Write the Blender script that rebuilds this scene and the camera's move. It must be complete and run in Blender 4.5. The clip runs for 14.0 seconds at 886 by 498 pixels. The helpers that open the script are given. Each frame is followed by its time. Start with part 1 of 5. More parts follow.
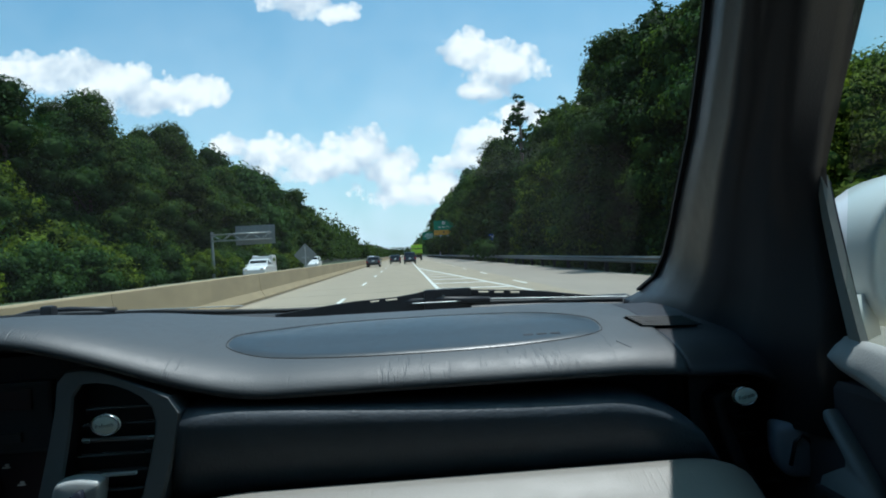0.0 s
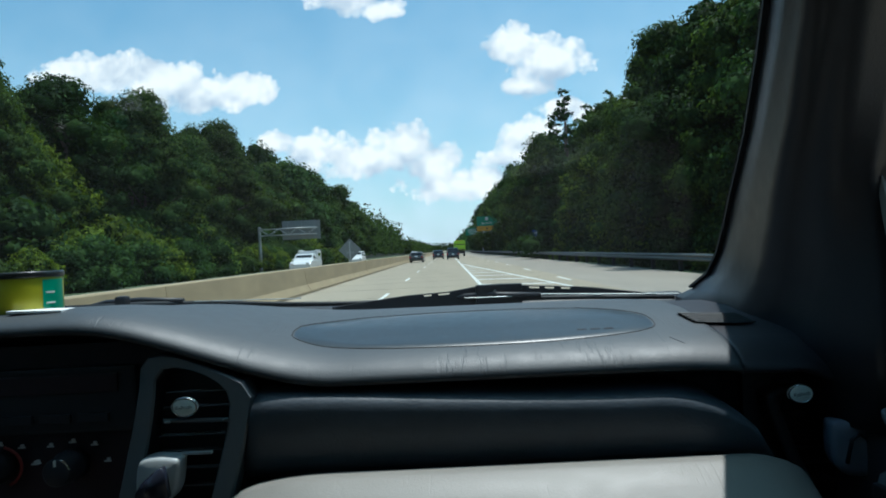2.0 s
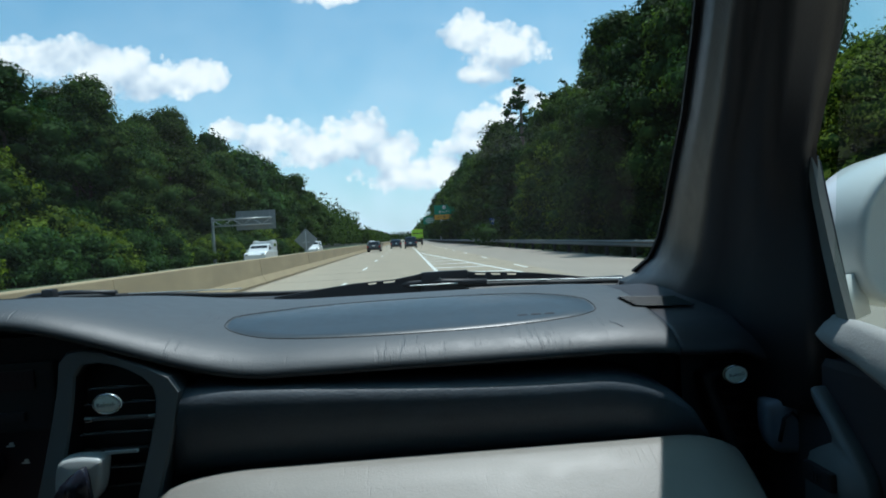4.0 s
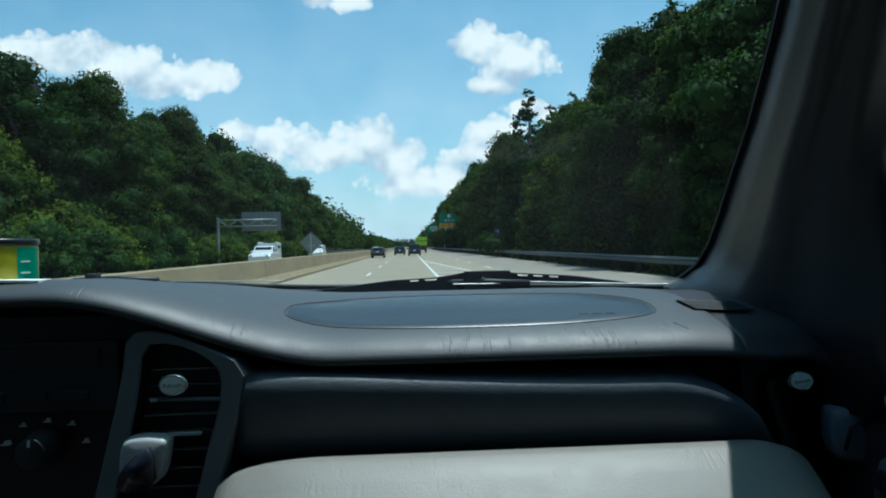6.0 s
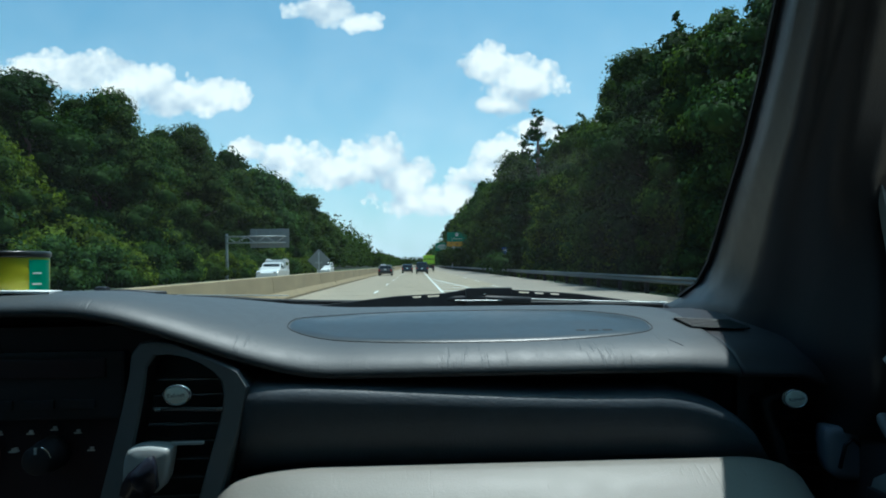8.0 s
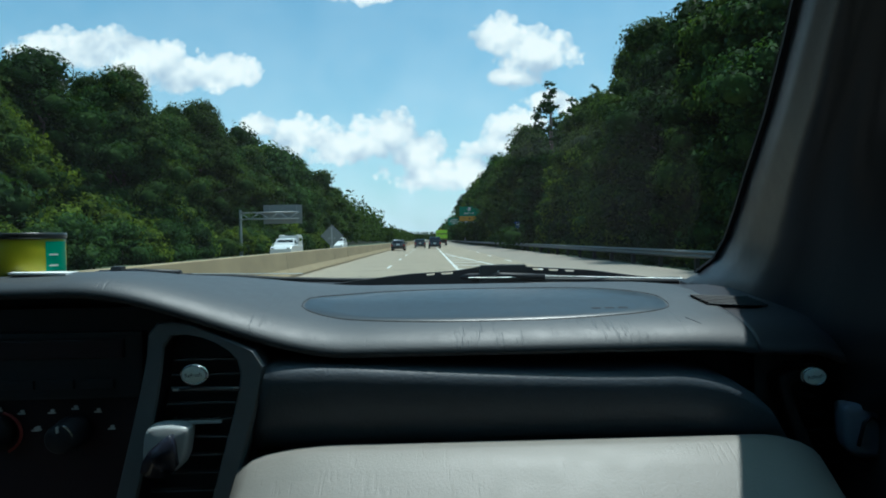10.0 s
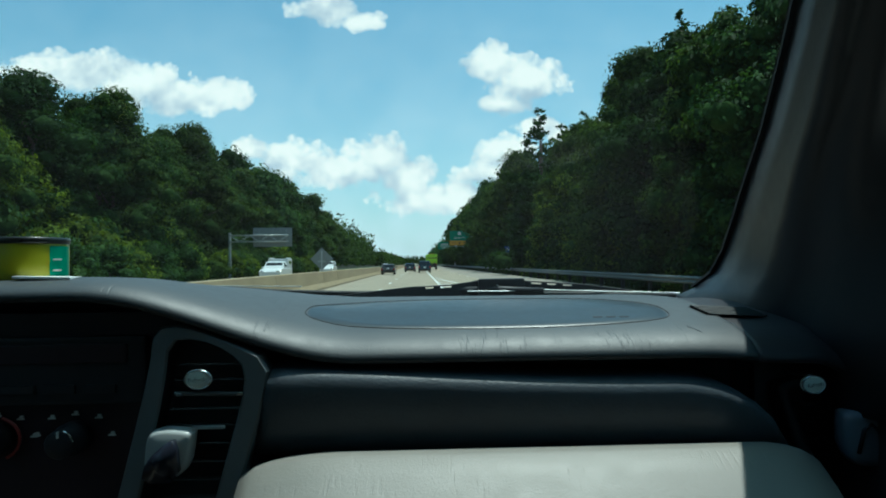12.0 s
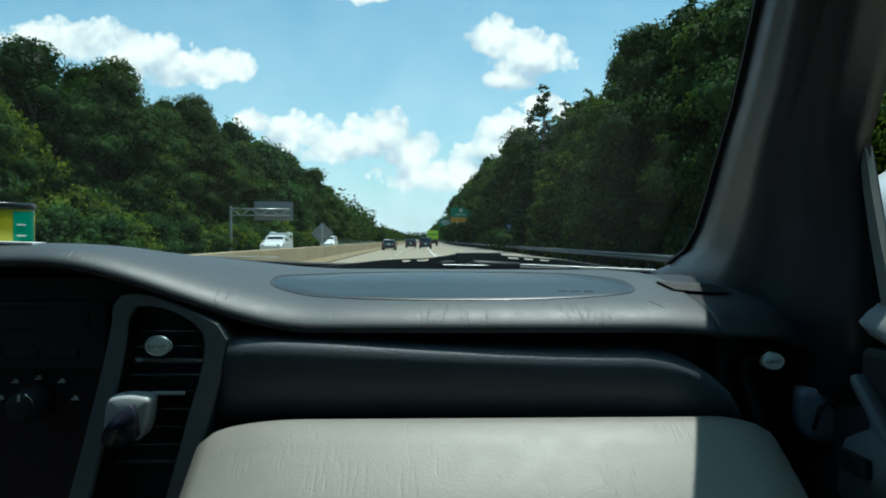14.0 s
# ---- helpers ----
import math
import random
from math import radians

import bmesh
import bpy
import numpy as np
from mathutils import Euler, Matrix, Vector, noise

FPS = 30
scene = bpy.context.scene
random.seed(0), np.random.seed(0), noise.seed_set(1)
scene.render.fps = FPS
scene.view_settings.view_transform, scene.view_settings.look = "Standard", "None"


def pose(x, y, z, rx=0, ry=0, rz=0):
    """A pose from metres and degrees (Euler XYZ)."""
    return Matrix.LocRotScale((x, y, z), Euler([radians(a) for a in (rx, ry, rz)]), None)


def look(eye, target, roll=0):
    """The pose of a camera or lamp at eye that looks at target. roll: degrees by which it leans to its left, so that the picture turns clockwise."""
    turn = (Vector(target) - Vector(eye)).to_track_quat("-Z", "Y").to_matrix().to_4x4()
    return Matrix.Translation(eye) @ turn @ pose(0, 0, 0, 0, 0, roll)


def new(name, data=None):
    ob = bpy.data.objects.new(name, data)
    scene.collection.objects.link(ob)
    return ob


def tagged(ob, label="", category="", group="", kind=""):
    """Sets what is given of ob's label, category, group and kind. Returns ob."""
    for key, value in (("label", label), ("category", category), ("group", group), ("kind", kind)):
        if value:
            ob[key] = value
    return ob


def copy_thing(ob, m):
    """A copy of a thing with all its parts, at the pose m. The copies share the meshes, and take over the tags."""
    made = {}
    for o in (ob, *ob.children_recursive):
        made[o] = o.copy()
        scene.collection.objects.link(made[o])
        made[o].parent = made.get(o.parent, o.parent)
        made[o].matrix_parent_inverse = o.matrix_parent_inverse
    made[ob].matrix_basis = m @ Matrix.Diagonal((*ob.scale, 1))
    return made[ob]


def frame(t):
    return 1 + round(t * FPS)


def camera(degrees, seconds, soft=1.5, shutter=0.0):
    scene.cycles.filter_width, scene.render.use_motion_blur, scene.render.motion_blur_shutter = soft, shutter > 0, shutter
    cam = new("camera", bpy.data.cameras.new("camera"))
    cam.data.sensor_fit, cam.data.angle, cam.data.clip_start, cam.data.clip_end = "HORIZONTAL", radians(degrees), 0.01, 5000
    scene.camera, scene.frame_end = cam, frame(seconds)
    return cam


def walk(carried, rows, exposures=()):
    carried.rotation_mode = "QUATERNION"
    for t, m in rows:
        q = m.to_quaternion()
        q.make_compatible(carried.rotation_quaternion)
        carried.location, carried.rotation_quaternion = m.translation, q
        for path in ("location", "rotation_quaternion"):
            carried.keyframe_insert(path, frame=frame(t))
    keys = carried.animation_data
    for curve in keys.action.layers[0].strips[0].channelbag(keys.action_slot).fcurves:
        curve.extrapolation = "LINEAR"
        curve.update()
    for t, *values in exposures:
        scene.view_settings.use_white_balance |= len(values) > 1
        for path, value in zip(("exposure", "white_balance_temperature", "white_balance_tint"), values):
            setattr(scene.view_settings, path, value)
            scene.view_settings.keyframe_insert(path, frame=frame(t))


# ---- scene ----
cam = camera(69.3, 14.0, soft=1.9)
PATH = [
    (0, (0.361, -0.046, 1.377), (0.481, 1.95, 1.388), -3.2),
    (0.5, (0.349, -0.04, 1.369), (0.469, 1.956, 1.324), -2.3),
    (0.7, (0.361, -0.054, 1.388), (0.388, 1.944, 1.301), -6.2),
    (1, (0.346, -0.045, 1.374), (0.471, 1.95, 1.3), -3.6),
    (1.2, (0.353, -0.044, 1.366), (0.474, 1.951, 1.303), -3.1),
    (1.5, (0.357, -0.055, 1.383), (0.454, 1.942, 1.341), -4.1),
    (1.8, (0.334, -0.086, 1.377), (0.240, 1.911, 1.412), -2.5),
    (2, (0.343, -0.073, 1.378), (0.329, 1.927, 1.383), -2.8),
    (2.2, (0.340, -0.068, 1.370), (0.346, 1.932, 1.356), -1.7),
    (2.5, (0.336, -0.07, 1.368), (0.342, 1.929, 1.349), -1.3),
    (3, (0.368, -0.051, 1.374), (0.519, 1.942, 1.319), -3.5),
    (3.5, (0.364, -0.056, 1.37), (0.492, 1.94, 1.325), -2.9),
    (4, (0.367, -0.055, 1.373), (0.482, 1.941, 1.336), -3.4),
    (4.2, (0.361, -0.054, 1.377), (0.501, 1.940, 1.315), -3.4),
    (6.3, (0.290, -0.048, 1.357), (0.363, 1.950, 1.377), -0.3),
    (6.5, (0.299, -0.061, 1.359), (0.289, 1.938, 1.425), 0.4),
    (7, (0.321, -0.053, 1.363), (0.409, 1.944, 1.418), -1.4),
    (7.5, (0.304, -0.07, 1.349), (0.337, 1.928, 1.415), -0.2),
    (8, (0.301, -0.066, 1.355), (0.384, 1.932, 1.403), -0.7),
    (8.5, (0.306, -0.064, 1.354), (0.43, 1.932, 1.402), -1.7),
    (9, (0.3, -0.052, 1.356), (0.417, 1.944, 1.388), -1.2),
    (9.2, (0.322, -0.058, 1.360), (0.342, 1.942, 1.327), -1.6),
    (11.3, (0.253, -0.063, 1.357), (0.342, 1.935, 1.374), -0.1),
    (11.5, (0.279, -0.066, 1.342), (0.339, 1.933, 1.375), -0.7),
    (12, (0.282, -0.067, 1.34), (0.357, 1.931, 1.385), -0.7),
    (12.5, (0.302, -0.063, 1.343), (0.339, 1.936, 1.378), -1.2),
    (13, (0.305, -0.062, 1.346), (0.354, 1.937, 1.34), -0.5),
    (13.5, (0.312, -0.068, 1.336), (0.372, 1.931, 1.301), 0.1),
    (14, (0.327, -0.068, 1.334), (0.398, 1.931, 1.306), 0.2),
]
EXPOSURES = [(0.0, -0.05, 5650, 6), (4.2, -0.1, 5600, 6), (6.3, -0.2, 5400, 0), (9.2, 0.0, 5600, 0), (11.3, -0.4, 5500, -2), (12.0, -0.15, 5600, -8), (12.5, 0.0, 5800, -4), (13.0, -0.45, 5500, -2), (13.5, -0.3, 5700, -3), (14.0, 0.0, 5800, -3)]
walk(cam, [(t, look(eye, target, roll)) for t, eye, target, roll in PATH], EXPOSURES)
CLOUDS = [(-0.510, 0.302, 0.063, 0.030), (-0.436, 0.281, 0.055, 0.035), (-0.357, 0.258, 0.063, 0.025), (-0.302, 0.260, 0.040, 0.028),
          (-0.571, 0.304, 0.048, 0.025), (0.114, 0.309, 0.039, 0.033), (0.169, 0.282, 0.049, 0.033), (0.140, 0.249, 0.041, 0.016),
          (0.192, 0.213, 0.030, 0.015), (0.233, 0.199, 0.032, 0.011), (0.361, 0.206, 0.051, 0.026), (0.306, 0.203, 0.030, 0.021),
          (0.422, 0.189, 0.046, 0.018), (0.317, 0.149, 0.097, 0.018), (0.142, 0.171, 0.039, 0.025), (0.116, 0.140, 0.051, 0.021),
          (0.202, 0.131, 0.058, 0.015), (-0.260, 0.179, 0.028, 0.019), (-0.192, 0.161, 0.056, 0.027), (-0.118, 0.146, 0.079, 0.025),
          (-0.058, 0.164, 0.044, 0.030), (-0.016, 0.129, 0.044, 0.035), (0.049, 0.099, 0.084, 0.029), (-0.143, 0.405, 0.042, 0.028),
          (-0.081, 0.378, 0.028, 0.016)]

# ---- world, sun, exposure ----
SUN_TO = Vector((0.18, 0.14, 1.0)).normalized()      # towards the sun: high, ahead, a little to the right
SUN_EL = math.asin(SUN_TO.z)
SUN_AZ = math.atan2(SUN_TO.x, SUN_TO.y)
SKY_STRENGTH = 0.12


def math_node(tree, op, a, b=None, clamp=False):
    n = tree.nodes.new("ShaderNodeMath")
    n.operation, n.use_clamp = op, clamp
    for i, v in enumerate((a, b)):
        if v is None:
            continue
        if isinstance(v, (int, float)):
            n.inputs[i].default_value = v
        else:
            tree.links.new(v, n.inputs[i])
    return n.outputs[0]


def ramp(tree, fac, stops):
    n = tree.nodes.new("ShaderNodeValToRGB")
    el = n.color_ramp.elements
    while len(el) < len(stops):
        el.new(0.5)
    for e, (pos, col) in zip(el, stops):
        e.position = pos
        e.color = (*col, 1) if len(col) == 3 else col
    tree.links.new(fac, n.inputs[0])
    return n.outputs[0]


def mixed(tree, fac, a, b, blend="MIX"):
    n = tree.nodes.new("ShaderNodeMix")
    n.data_type, n.blend_type = "RGBA", blend
    for i, v in ((0, fac), (6, a), (7, b)):
        if isinstance(v, (int, float)):
            n.inputs[i].default_value = v
        elif isinstance(v, tuple):
            n.inputs[i].default_value = (*v, 1)
        else:
            tree.links.new(v, n.inputs[i])
    return n.outputs[2]


def make_world():
    world = bpy.data.worlds.new("summer_sky")
    scene.world = world
    world.use_nodes = True
    t = world.node_tree
    t.nodes.clear()
    sky = t.nodes.new("ShaderNodeTexSky")
    sky.sky_type, sky.sun_disc = "NISHITA", False
    sky.sun_elevation, sky.sun_rotation = SUN_EL, SUN_AZ
    sky.air_density, sky.dust_density, sky.ozone_density = 1.0, 1.6, 1.0
    co = t.nodes.new("ShaderNodeTexCoord")
    sep = t.nodes.new("ShaderNodeSeparateXYZ")
    t.links.new(co.outputs["Generated"], sep.inputs[0])
    ahead = math_node(t, "MAXIMUM", sep.outputs[1], 0.02)
    u = math_node(t, "DIVIDE", sep.outputs[0], ahead)
    v = math_node(t, "DIVIDE", sep.outputs[2], ahead)
    uv = t.nodes.new("ShaderNodeCombineXYZ")
    t.links.new(u, uv.inputs[0])
    t.links.new(v, uv.inputs[1])
    # cumulus heaps: centre and half-size as tangents of azimuth and elevation
    def heap_density(up):
        density = None
        for cu, cv, ru, rv in CLOUDS:
            ru, rv = ru * 1.34, rv * 1.26
            m = t.nodes.new("ShaderNodeMapping")
            m.vector_type = "POINT"
            m.inputs[1].default_value = (-cu / ru, (up - cv) / rv, 0)
            m.inputs[3].default_value = (1 / ru, 1 / rv, 1)
            t.links.new(uv.outputs[0], m.inputs[0])
            ln = t.nodes.new("ShaderNodeVectorMath")
            ln.operation = "LENGTH"
            t.links.new(m.outputs[0], ln.inputs[0])
            d = math_node(t, "SUBTRACT", 1.0, ln.outputs["Value"])
            density = d if density is None else math_node(t, "SMOOTH_MAX", density, d)
            if density is not d:
                density.node.inputs[2].default_value = 0.25
        return math_node(t, "MAXIMUM", density, -1.5)

    density = heap_density(0.0)
    slope = math_node(t, "SUBTRACT", density, heap_density(0.012))

    def fbm(scale, detail, dx=0.0, dy=0.0):
        m = t.nodes.new("ShaderNodeMapping")
        m.inputs[1].default_value = (dx, dy, 0)
        t.links.new(uv.outputs[0], m.inputs[0])
        n = t.nodes.new("ShaderNodeTexNoise")
        n.noise_dimensions = "2D"
        n.inputs["Scale"].default_value = scale
        n.inputs["Detail"].default_value = detail
        n.inputs["Roughness"].default_value = 0.58
        t.links.new(m.outputs[0], n.inputs["Vector"])
        return n.outputs["Fac"]

    rough = fbm(20, 7)
    soft_a = fbm(11, 4, 0.0, 0.0)
    shifted = fbm(11, 4, 0.006, 0.03)
    wisp = fbm(9, 6, 3.1, 1.7)
    ragged = math_node(t, "MULTIPLY", math_node(t, "SUBTRACT", rough, 0.5), 1.35)
    # rounded heads at three sizes pile up along the upper edges
    heads = None
    for scale, weight in ((24, 0.55), (55, 0.30), (120, 0.16)):
        vo = t.nodes.new("ShaderNodeTexVoronoi")
        vo.voronoi_dimensions, vo.feature = "2D", "SMOOTH_F1"
        vo.inputs["Scale"].default_value, vo.inputs["Smoothness"].default_value = scale, 0.35
        t.links.new(uv.outputs[0], vo.inputs["Vector"])
        h = math_node(t, "MULTIPLY", math_node(t, "SUBTRACT", 0.46, vo.outputs["Distance"]), weight)
        heads = h if heads is None else math_node(t, "ADD", heads, h)
    lumpy = math_node(t, "ADD", math_node(t, "ADD", density, heads), math_node(t, "MULTIPLY", ragged, 0.55))
    body = math_node(t, "ADD", lumpy, math_node(t, "MULTIPLY", math_node(t, "MINIMUM", slope, 0.0), 0.5))
    mask = ramp(t, body, [(0.0, (0, 0, 0)), (0.13, (0.55, 0.55, 0.55)), (0.36, (1, 1, 1))])
    relief = math_node(t, "ADD", math_node(t, "MULTIPLY", math_node(t, "SUBTRACT", soft_a, shifted), 1.6), math_node(t, "ADD", math_node(t, "MULTIPLY", slope, 0.55), math_node(t, "ADD", math_node(t, "MULTIPLY", heads, 0.35), 0.56)), True)
    tone = ramp(t, relief, [(0.15, (4.6, 5.4, 6.2)), (0.5, (7.2, 7.5, 7.6)), (0.8, (9.4, 9.1, 8.6))])
    # thin haze towards the horizon with faint wisps
    low = ramp(t, v, [(0.0, (0.95, 0.95, 0.95)), (0.12, (0.5, 0.5, 0.5)), (0.45, (0.1, 0.1, 0.1))])
    veil = math_node(t, "MULTIPLY", low, math_node(t, "ADD", wisp, 0.42))
    base = mixed(t, veil, mixed(t, 1.0, sky.outputs[0], (0.73, 1.22, 1.17), "MULTIPLY"), (7.0, 8.0, 8.5))
    out_col = mixed(t, mask, base, tone)
    bg = t.nodes.new("ShaderNodeBackground")
    bg.inputs[1].default_value = SKY_STRENGTH
    t.links.new(out_col, bg.inputs[0])
    out = t.nodes.new("ShaderNodeOutputWorld")
    t.links.new(bg.outputs[0], out.inputs[0])


make_world()
sun = new("sun", bpy.data.lights.new("sun", "SUN"))
sun.data.energy, sun.data.angle, sun.data.color = 4.7, radians(0.53), (1.0, 0.95, 0.86)
sun.matrix_basis = look(SUN_TO * 300, (0, 0, 0))


# ---- materials ----
def material(name, base, rough=0.5, vary=0.15, scale=20.0, bump=0.0, bump_scale=200.0, metal=0.0, spec=0.5,
             second=None, stretch=(1, 1, 1), coat=0.0, island=False, per_object=0.0, wrinkle=0.0):
    m = bpy.data.materials.new(name)
    m.use_nodes = True
    t = m.node_tree
    b = t.nodes["Principled BSDF"]
    co = t.nodes.new("ShaderNodeTexCoord")
    mp = t.nodes.new("ShaderNodeMapping")
    mp.inputs[3].default_value = stretch
    t.links.new(co.outputs["Object"], mp.inputs[0])
    n1 = t.nodes.new("ShaderNodeTexNoise")
    n1.inputs["Scale"].default_value, n1.inputs["Detail"].default_value = scale, 6
    t.links.new(mp.outputs[0], n1.inputs["Vector"])
    n2 = t.nodes.new("ShaderNodeTexNoise")
    n2.inputs["Scale"].default_value, n2.inputs["Detail"].default_value = scale * 0.13, 3
    t.links.new(mp.outputs[0], n2.inputs["Vector"])
    both = math_node(t, "ADD", math_node(t, "MULTIPLY", n1.outputs["Fac"], 0.55), math_node(t, "MULTIPLY", n2.outputs["Fac"], 0.45))
    if island:
        g = t.nodes.new("ShaderNodeNewGeometry")
        both = math_node(t, "ADD", math_node(t, "MULTIPLY", both, 0.74), math_node(t, "MULTIPLY", g.outputs["Random Per Island"], 0.27))
    lo = tuple(c * (1 - vary) for c in base)
    hi = tuple(min(1, c * (1 + vary)) for c in (second or base))
    col = ramp(t, both, [(0.40, lo), (0.62, hi)] if island else [(0.25, lo), (0.75, hi)])
    if per_object:
        oi = t.nodes.new("ShaderNodeObjectInfo")
        col = mixed(t, 1.0, col, ramp(t, oi.outputs["Random"], [(0, (1 - per_object,) * 3), (1, (1 + per_object,) * 3)]), "MULTIPLY")
    t.links.new(col, b.inputs["Base Color"])
    rr = t.nodes.new("ShaderNodeMapRange")
    rr.inputs[3].default_value, rr.inputs[4].default_value = max(0, rough - 0.08), min(1, rough + 0.08)
    t.links.new(n1.outputs["Fac"], rr.inputs[0])
    t.links.new(rr.outputs[0], b.inputs["Roughness"])
    b.inputs["Metallic"].default_value = metal
    b.inputs["Specular IOR Level"].default_value = spec
    b.inputs["Coat Weight"].default_value = coat
    b.inputs["Coat Roughness"].default_value = 0.1
    if bump:
        n3 = t.nodes.new("ShaderNodeTexNoise")
        n3.inputs["Scale"].default_value, n3.inputs["Detail"].default_value = bump_scale, 4
        t.links.new(mp.outputs[0], n3.inputs["Vector"])
        bp = t.nodes.new("ShaderNodeBump")
        bp.inputs["Strength"].default_value, bp.inputs["Distance"].default_value = bump, 0.3 / bump_scale
        height = n3.outputs["Fac"]
        if wrinkle:                                        # fine creases in patches, running down the pad
            mw = t.nodes.new("ShaderNodeMapping")
            mw.inputs[2].default_value = (0, 0, 0.25)
            mw.inputs[3].default_value = (230, 22, 22)
            t.links.new(co.outputs["Object"], mw.inputs[0])
            nw = t.nodes.new("ShaderNodeTexNoise")
            nw.inputs["Scale"].default_value, nw.inputs["Detail"].default_value = 1.0, 2
            t.links.new(mw.outputs[0], nw.inputs["Vector"])
            patch = t.nodes.new("ShaderNodeTexNoise")
            patch.inputs["Scale"].default_value = 14
            t.links.new(co.outputs["Object"], patch.inputs["Vector"])
            crease = ramp(t, nw.outputs["Fac"], [(0.36, (0, 0, 0)), (0.44, (1, 1, 1))])
            where = ramp(t, patch.outputs["Fac"], [(0.47, (0, 0, 0)), (0.6, (1, 1, 1))])
            amount = math_node(t, "MULTIPLY", math_node(t, "SUBTRACT", crease, 1.0), where)
            height = math_node(t, "ADD", height, math_node(t, "MULTIPLY", amount, wrinkle * 2.2))
        t.links.new(height, bp.inputs["Height"])
        t.links.new(bp.outputs[0], b.inputs["Normal"])
    return m


def leaf_material(name, base, second, glow=0.35):
    m = material(name, base, 0.55, 0.22, 0.8, second=second, island=True, per_object=0.3, spec=0.03)
    t = m.node_tree
    b = t.nodes["Principled BSDF"]
    col = b.inputs["Base Color"].links[0].from_socket
    tr = t.nodes.new("ShaderNodeBsdfTranslucent")
    t.links.new(mixed(t, 1.0, col, (1.25, 1.25, 0.5), "MULTIPLY"), tr.inputs[0])
    mx = t.nodes.new("ShaderNodeMixShader")
    mx.inputs[0].default_value = glow
    t.links.new(b.outputs[0], mx.inputs[1])
    t.links.new(tr.outputs[0], mx.inputs[2])
    t.links.new(mx.outputs[0], t.nodes["Material Output"].inputs[0])
    return m


def glass_material(name, tint, gloss=0.5):
    m = bpy.data.materials.new(name)
    m.use_nodes = True
    t = m.node_tree
    t.nodes.remove(t.nodes["Principled BSDF"])
    tr = t.nodes.new("ShaderNodeBsdfTransparent")
    tr.inputs[0].default_value = (*tint, 1)
    gl = t.nodes.new("ShaderNodeBsdfGlossy")
    gl.inputs["Roughness"].default_value = 0.02
    mx = t.nodes.new("ShaderNodeMixShader")
    mx.inputs[0].default_value = gloss
    t.links.new(tr.outputs[0], mx.inputs[1])
    t.links.new(gl.outputs[0], mx.inputs[2])
    # faint translucent film over every pane, mixed in to lift the blacks like haze
    haze_lift = t.nodes.new("ShaderNodeBsdfTranslucent")
    haze_lift.inputs[0].default_value = (0.8, 0.82, 0.8, 1)
    film = t.nodes.new("ShaderNodeMixShader")
    film.inputs[0].default_value = 0.0018
    t.links.new(mx.outputs[0], film.inputs[1])
    t.links.new(haze_lift.outputs[0], film.inputs[2])
    t.links.new(film.outputs[0], t.nodes["Material Output"].inputs[0])
    return m


M_DASH = material("dash_vinyl", (0.033, 0.040, 0.045), 0.54, 0.10, 60, 0.35, 420, spec=0.72, wrinkle=0.5)
M_COVER = material("airbag_vinyl", (0.029, 0.037, 0.044), 0.35, 0.08, 60, 0.25, 420, spec=0.5)
M_SEAM = material("seam_black", (0.012, 0.012, 0.013), 0.7, 0.1)
M_TRIM = material("pale_cabin_trim", (0.24, 0.24, 0.225), 0.7, 0.08, 40, 0.3, 400)
M_SHELF = material("charcoal_vinyl", (0.057, 0.070, 0.084), 0.48, 0.16, 70, 0.6, 300)
# flat black in place of the shade inside uncut slots
M_SLOTSHADE = material("slot_shade", (0.004, 0.004, 0.004), 0.95, 0.1, spec=0.0)
M_PANEL = material("dark_vinyl", (0.030, 0.036, 0.046), 0.42, 0.10, 50, 0.45, 420)
M_GLOVE = material("light_vinyl", (0.22, 0.212, 0.19), 0.5, 0.07, 40, 0.3, 380, wrinkle=0.34)
M_BLACK = material("black_plastic", (0.026, 0.025, 0.029), 0.5, 0.2, 80, 0.2, 600, spec=0.35)
M_STACK = material("radio_black", (0.034, 0.019, 0.024), 0.45, 0.2, 60, spec=0.35)
M_SILVER = material("grey_trim_paint", (0.13, 0.147, 0.153), 0.55, 0.08, 90, 0.2, 700)
M_PILLAR = material("pillar_plastic", (0.013, 0.0145, 0.019), 0.42, 0.12, 50, 0.4, 500, spec=0.6)
M_DOORDARK = material("black_door_vinyl", (0.032, 0.029, 0.035), 0.55, 0.15, 50, 0.3, 400)
M_STRIP = material("rubber_strip", (0.2, 0.21, 0.19), 0.6, 0.1, 50)
M_RUBBER = material("rubber", (0.014, 0.014, 0.015), 0.6, 0.2, 60, 0.2, 300)
M_DOOR = material("door_vinyl", (0.30, 0.31, 0.30), 0.55, 0.08, 40, 0.4, 400)
M_WHITE = material("white_paint", (0.66, 0.67, 0.66), 0.32, 0.03, 8, coat=0.4)
M_HEADLINER = material("headliner_cloth", (0.30, 0.30, 0.285), 0.95, 0.1, 90, 0.5, 600)
M_CARPET = material("floor_carpet", (0.04, 0.04, 0.042), 0.95, 0.2, 90, 0.5, 500)
M_PEARL = material("pearl_disc", (0.78, 0.86, 0.79), 0.35, 0.06, 120)
M_CHROME = material("chrome", (0.62, 0.64, 0.65), 0.18, 0.05, 40, metal=1.0)
M_CLIP = material("grey_shell", (0.40, 0.43, 0.43), 0.35, 0.08, 60)
M_VANE = material("vane_plastic", (0.10, 0.105, 0.11), 0.22, 0.1, 60)
# blue-grey taken darker to put the right-hand clip in shade
M_CLIPSHADE = material("shaded_clip_shell", (0.16, 0.20, 0.26), 0.4, 0.1, 60)
M_BLADE = material("dark_blue_gel", (0.015, 0.018, 0.03), 0.25, 0.1, 60)
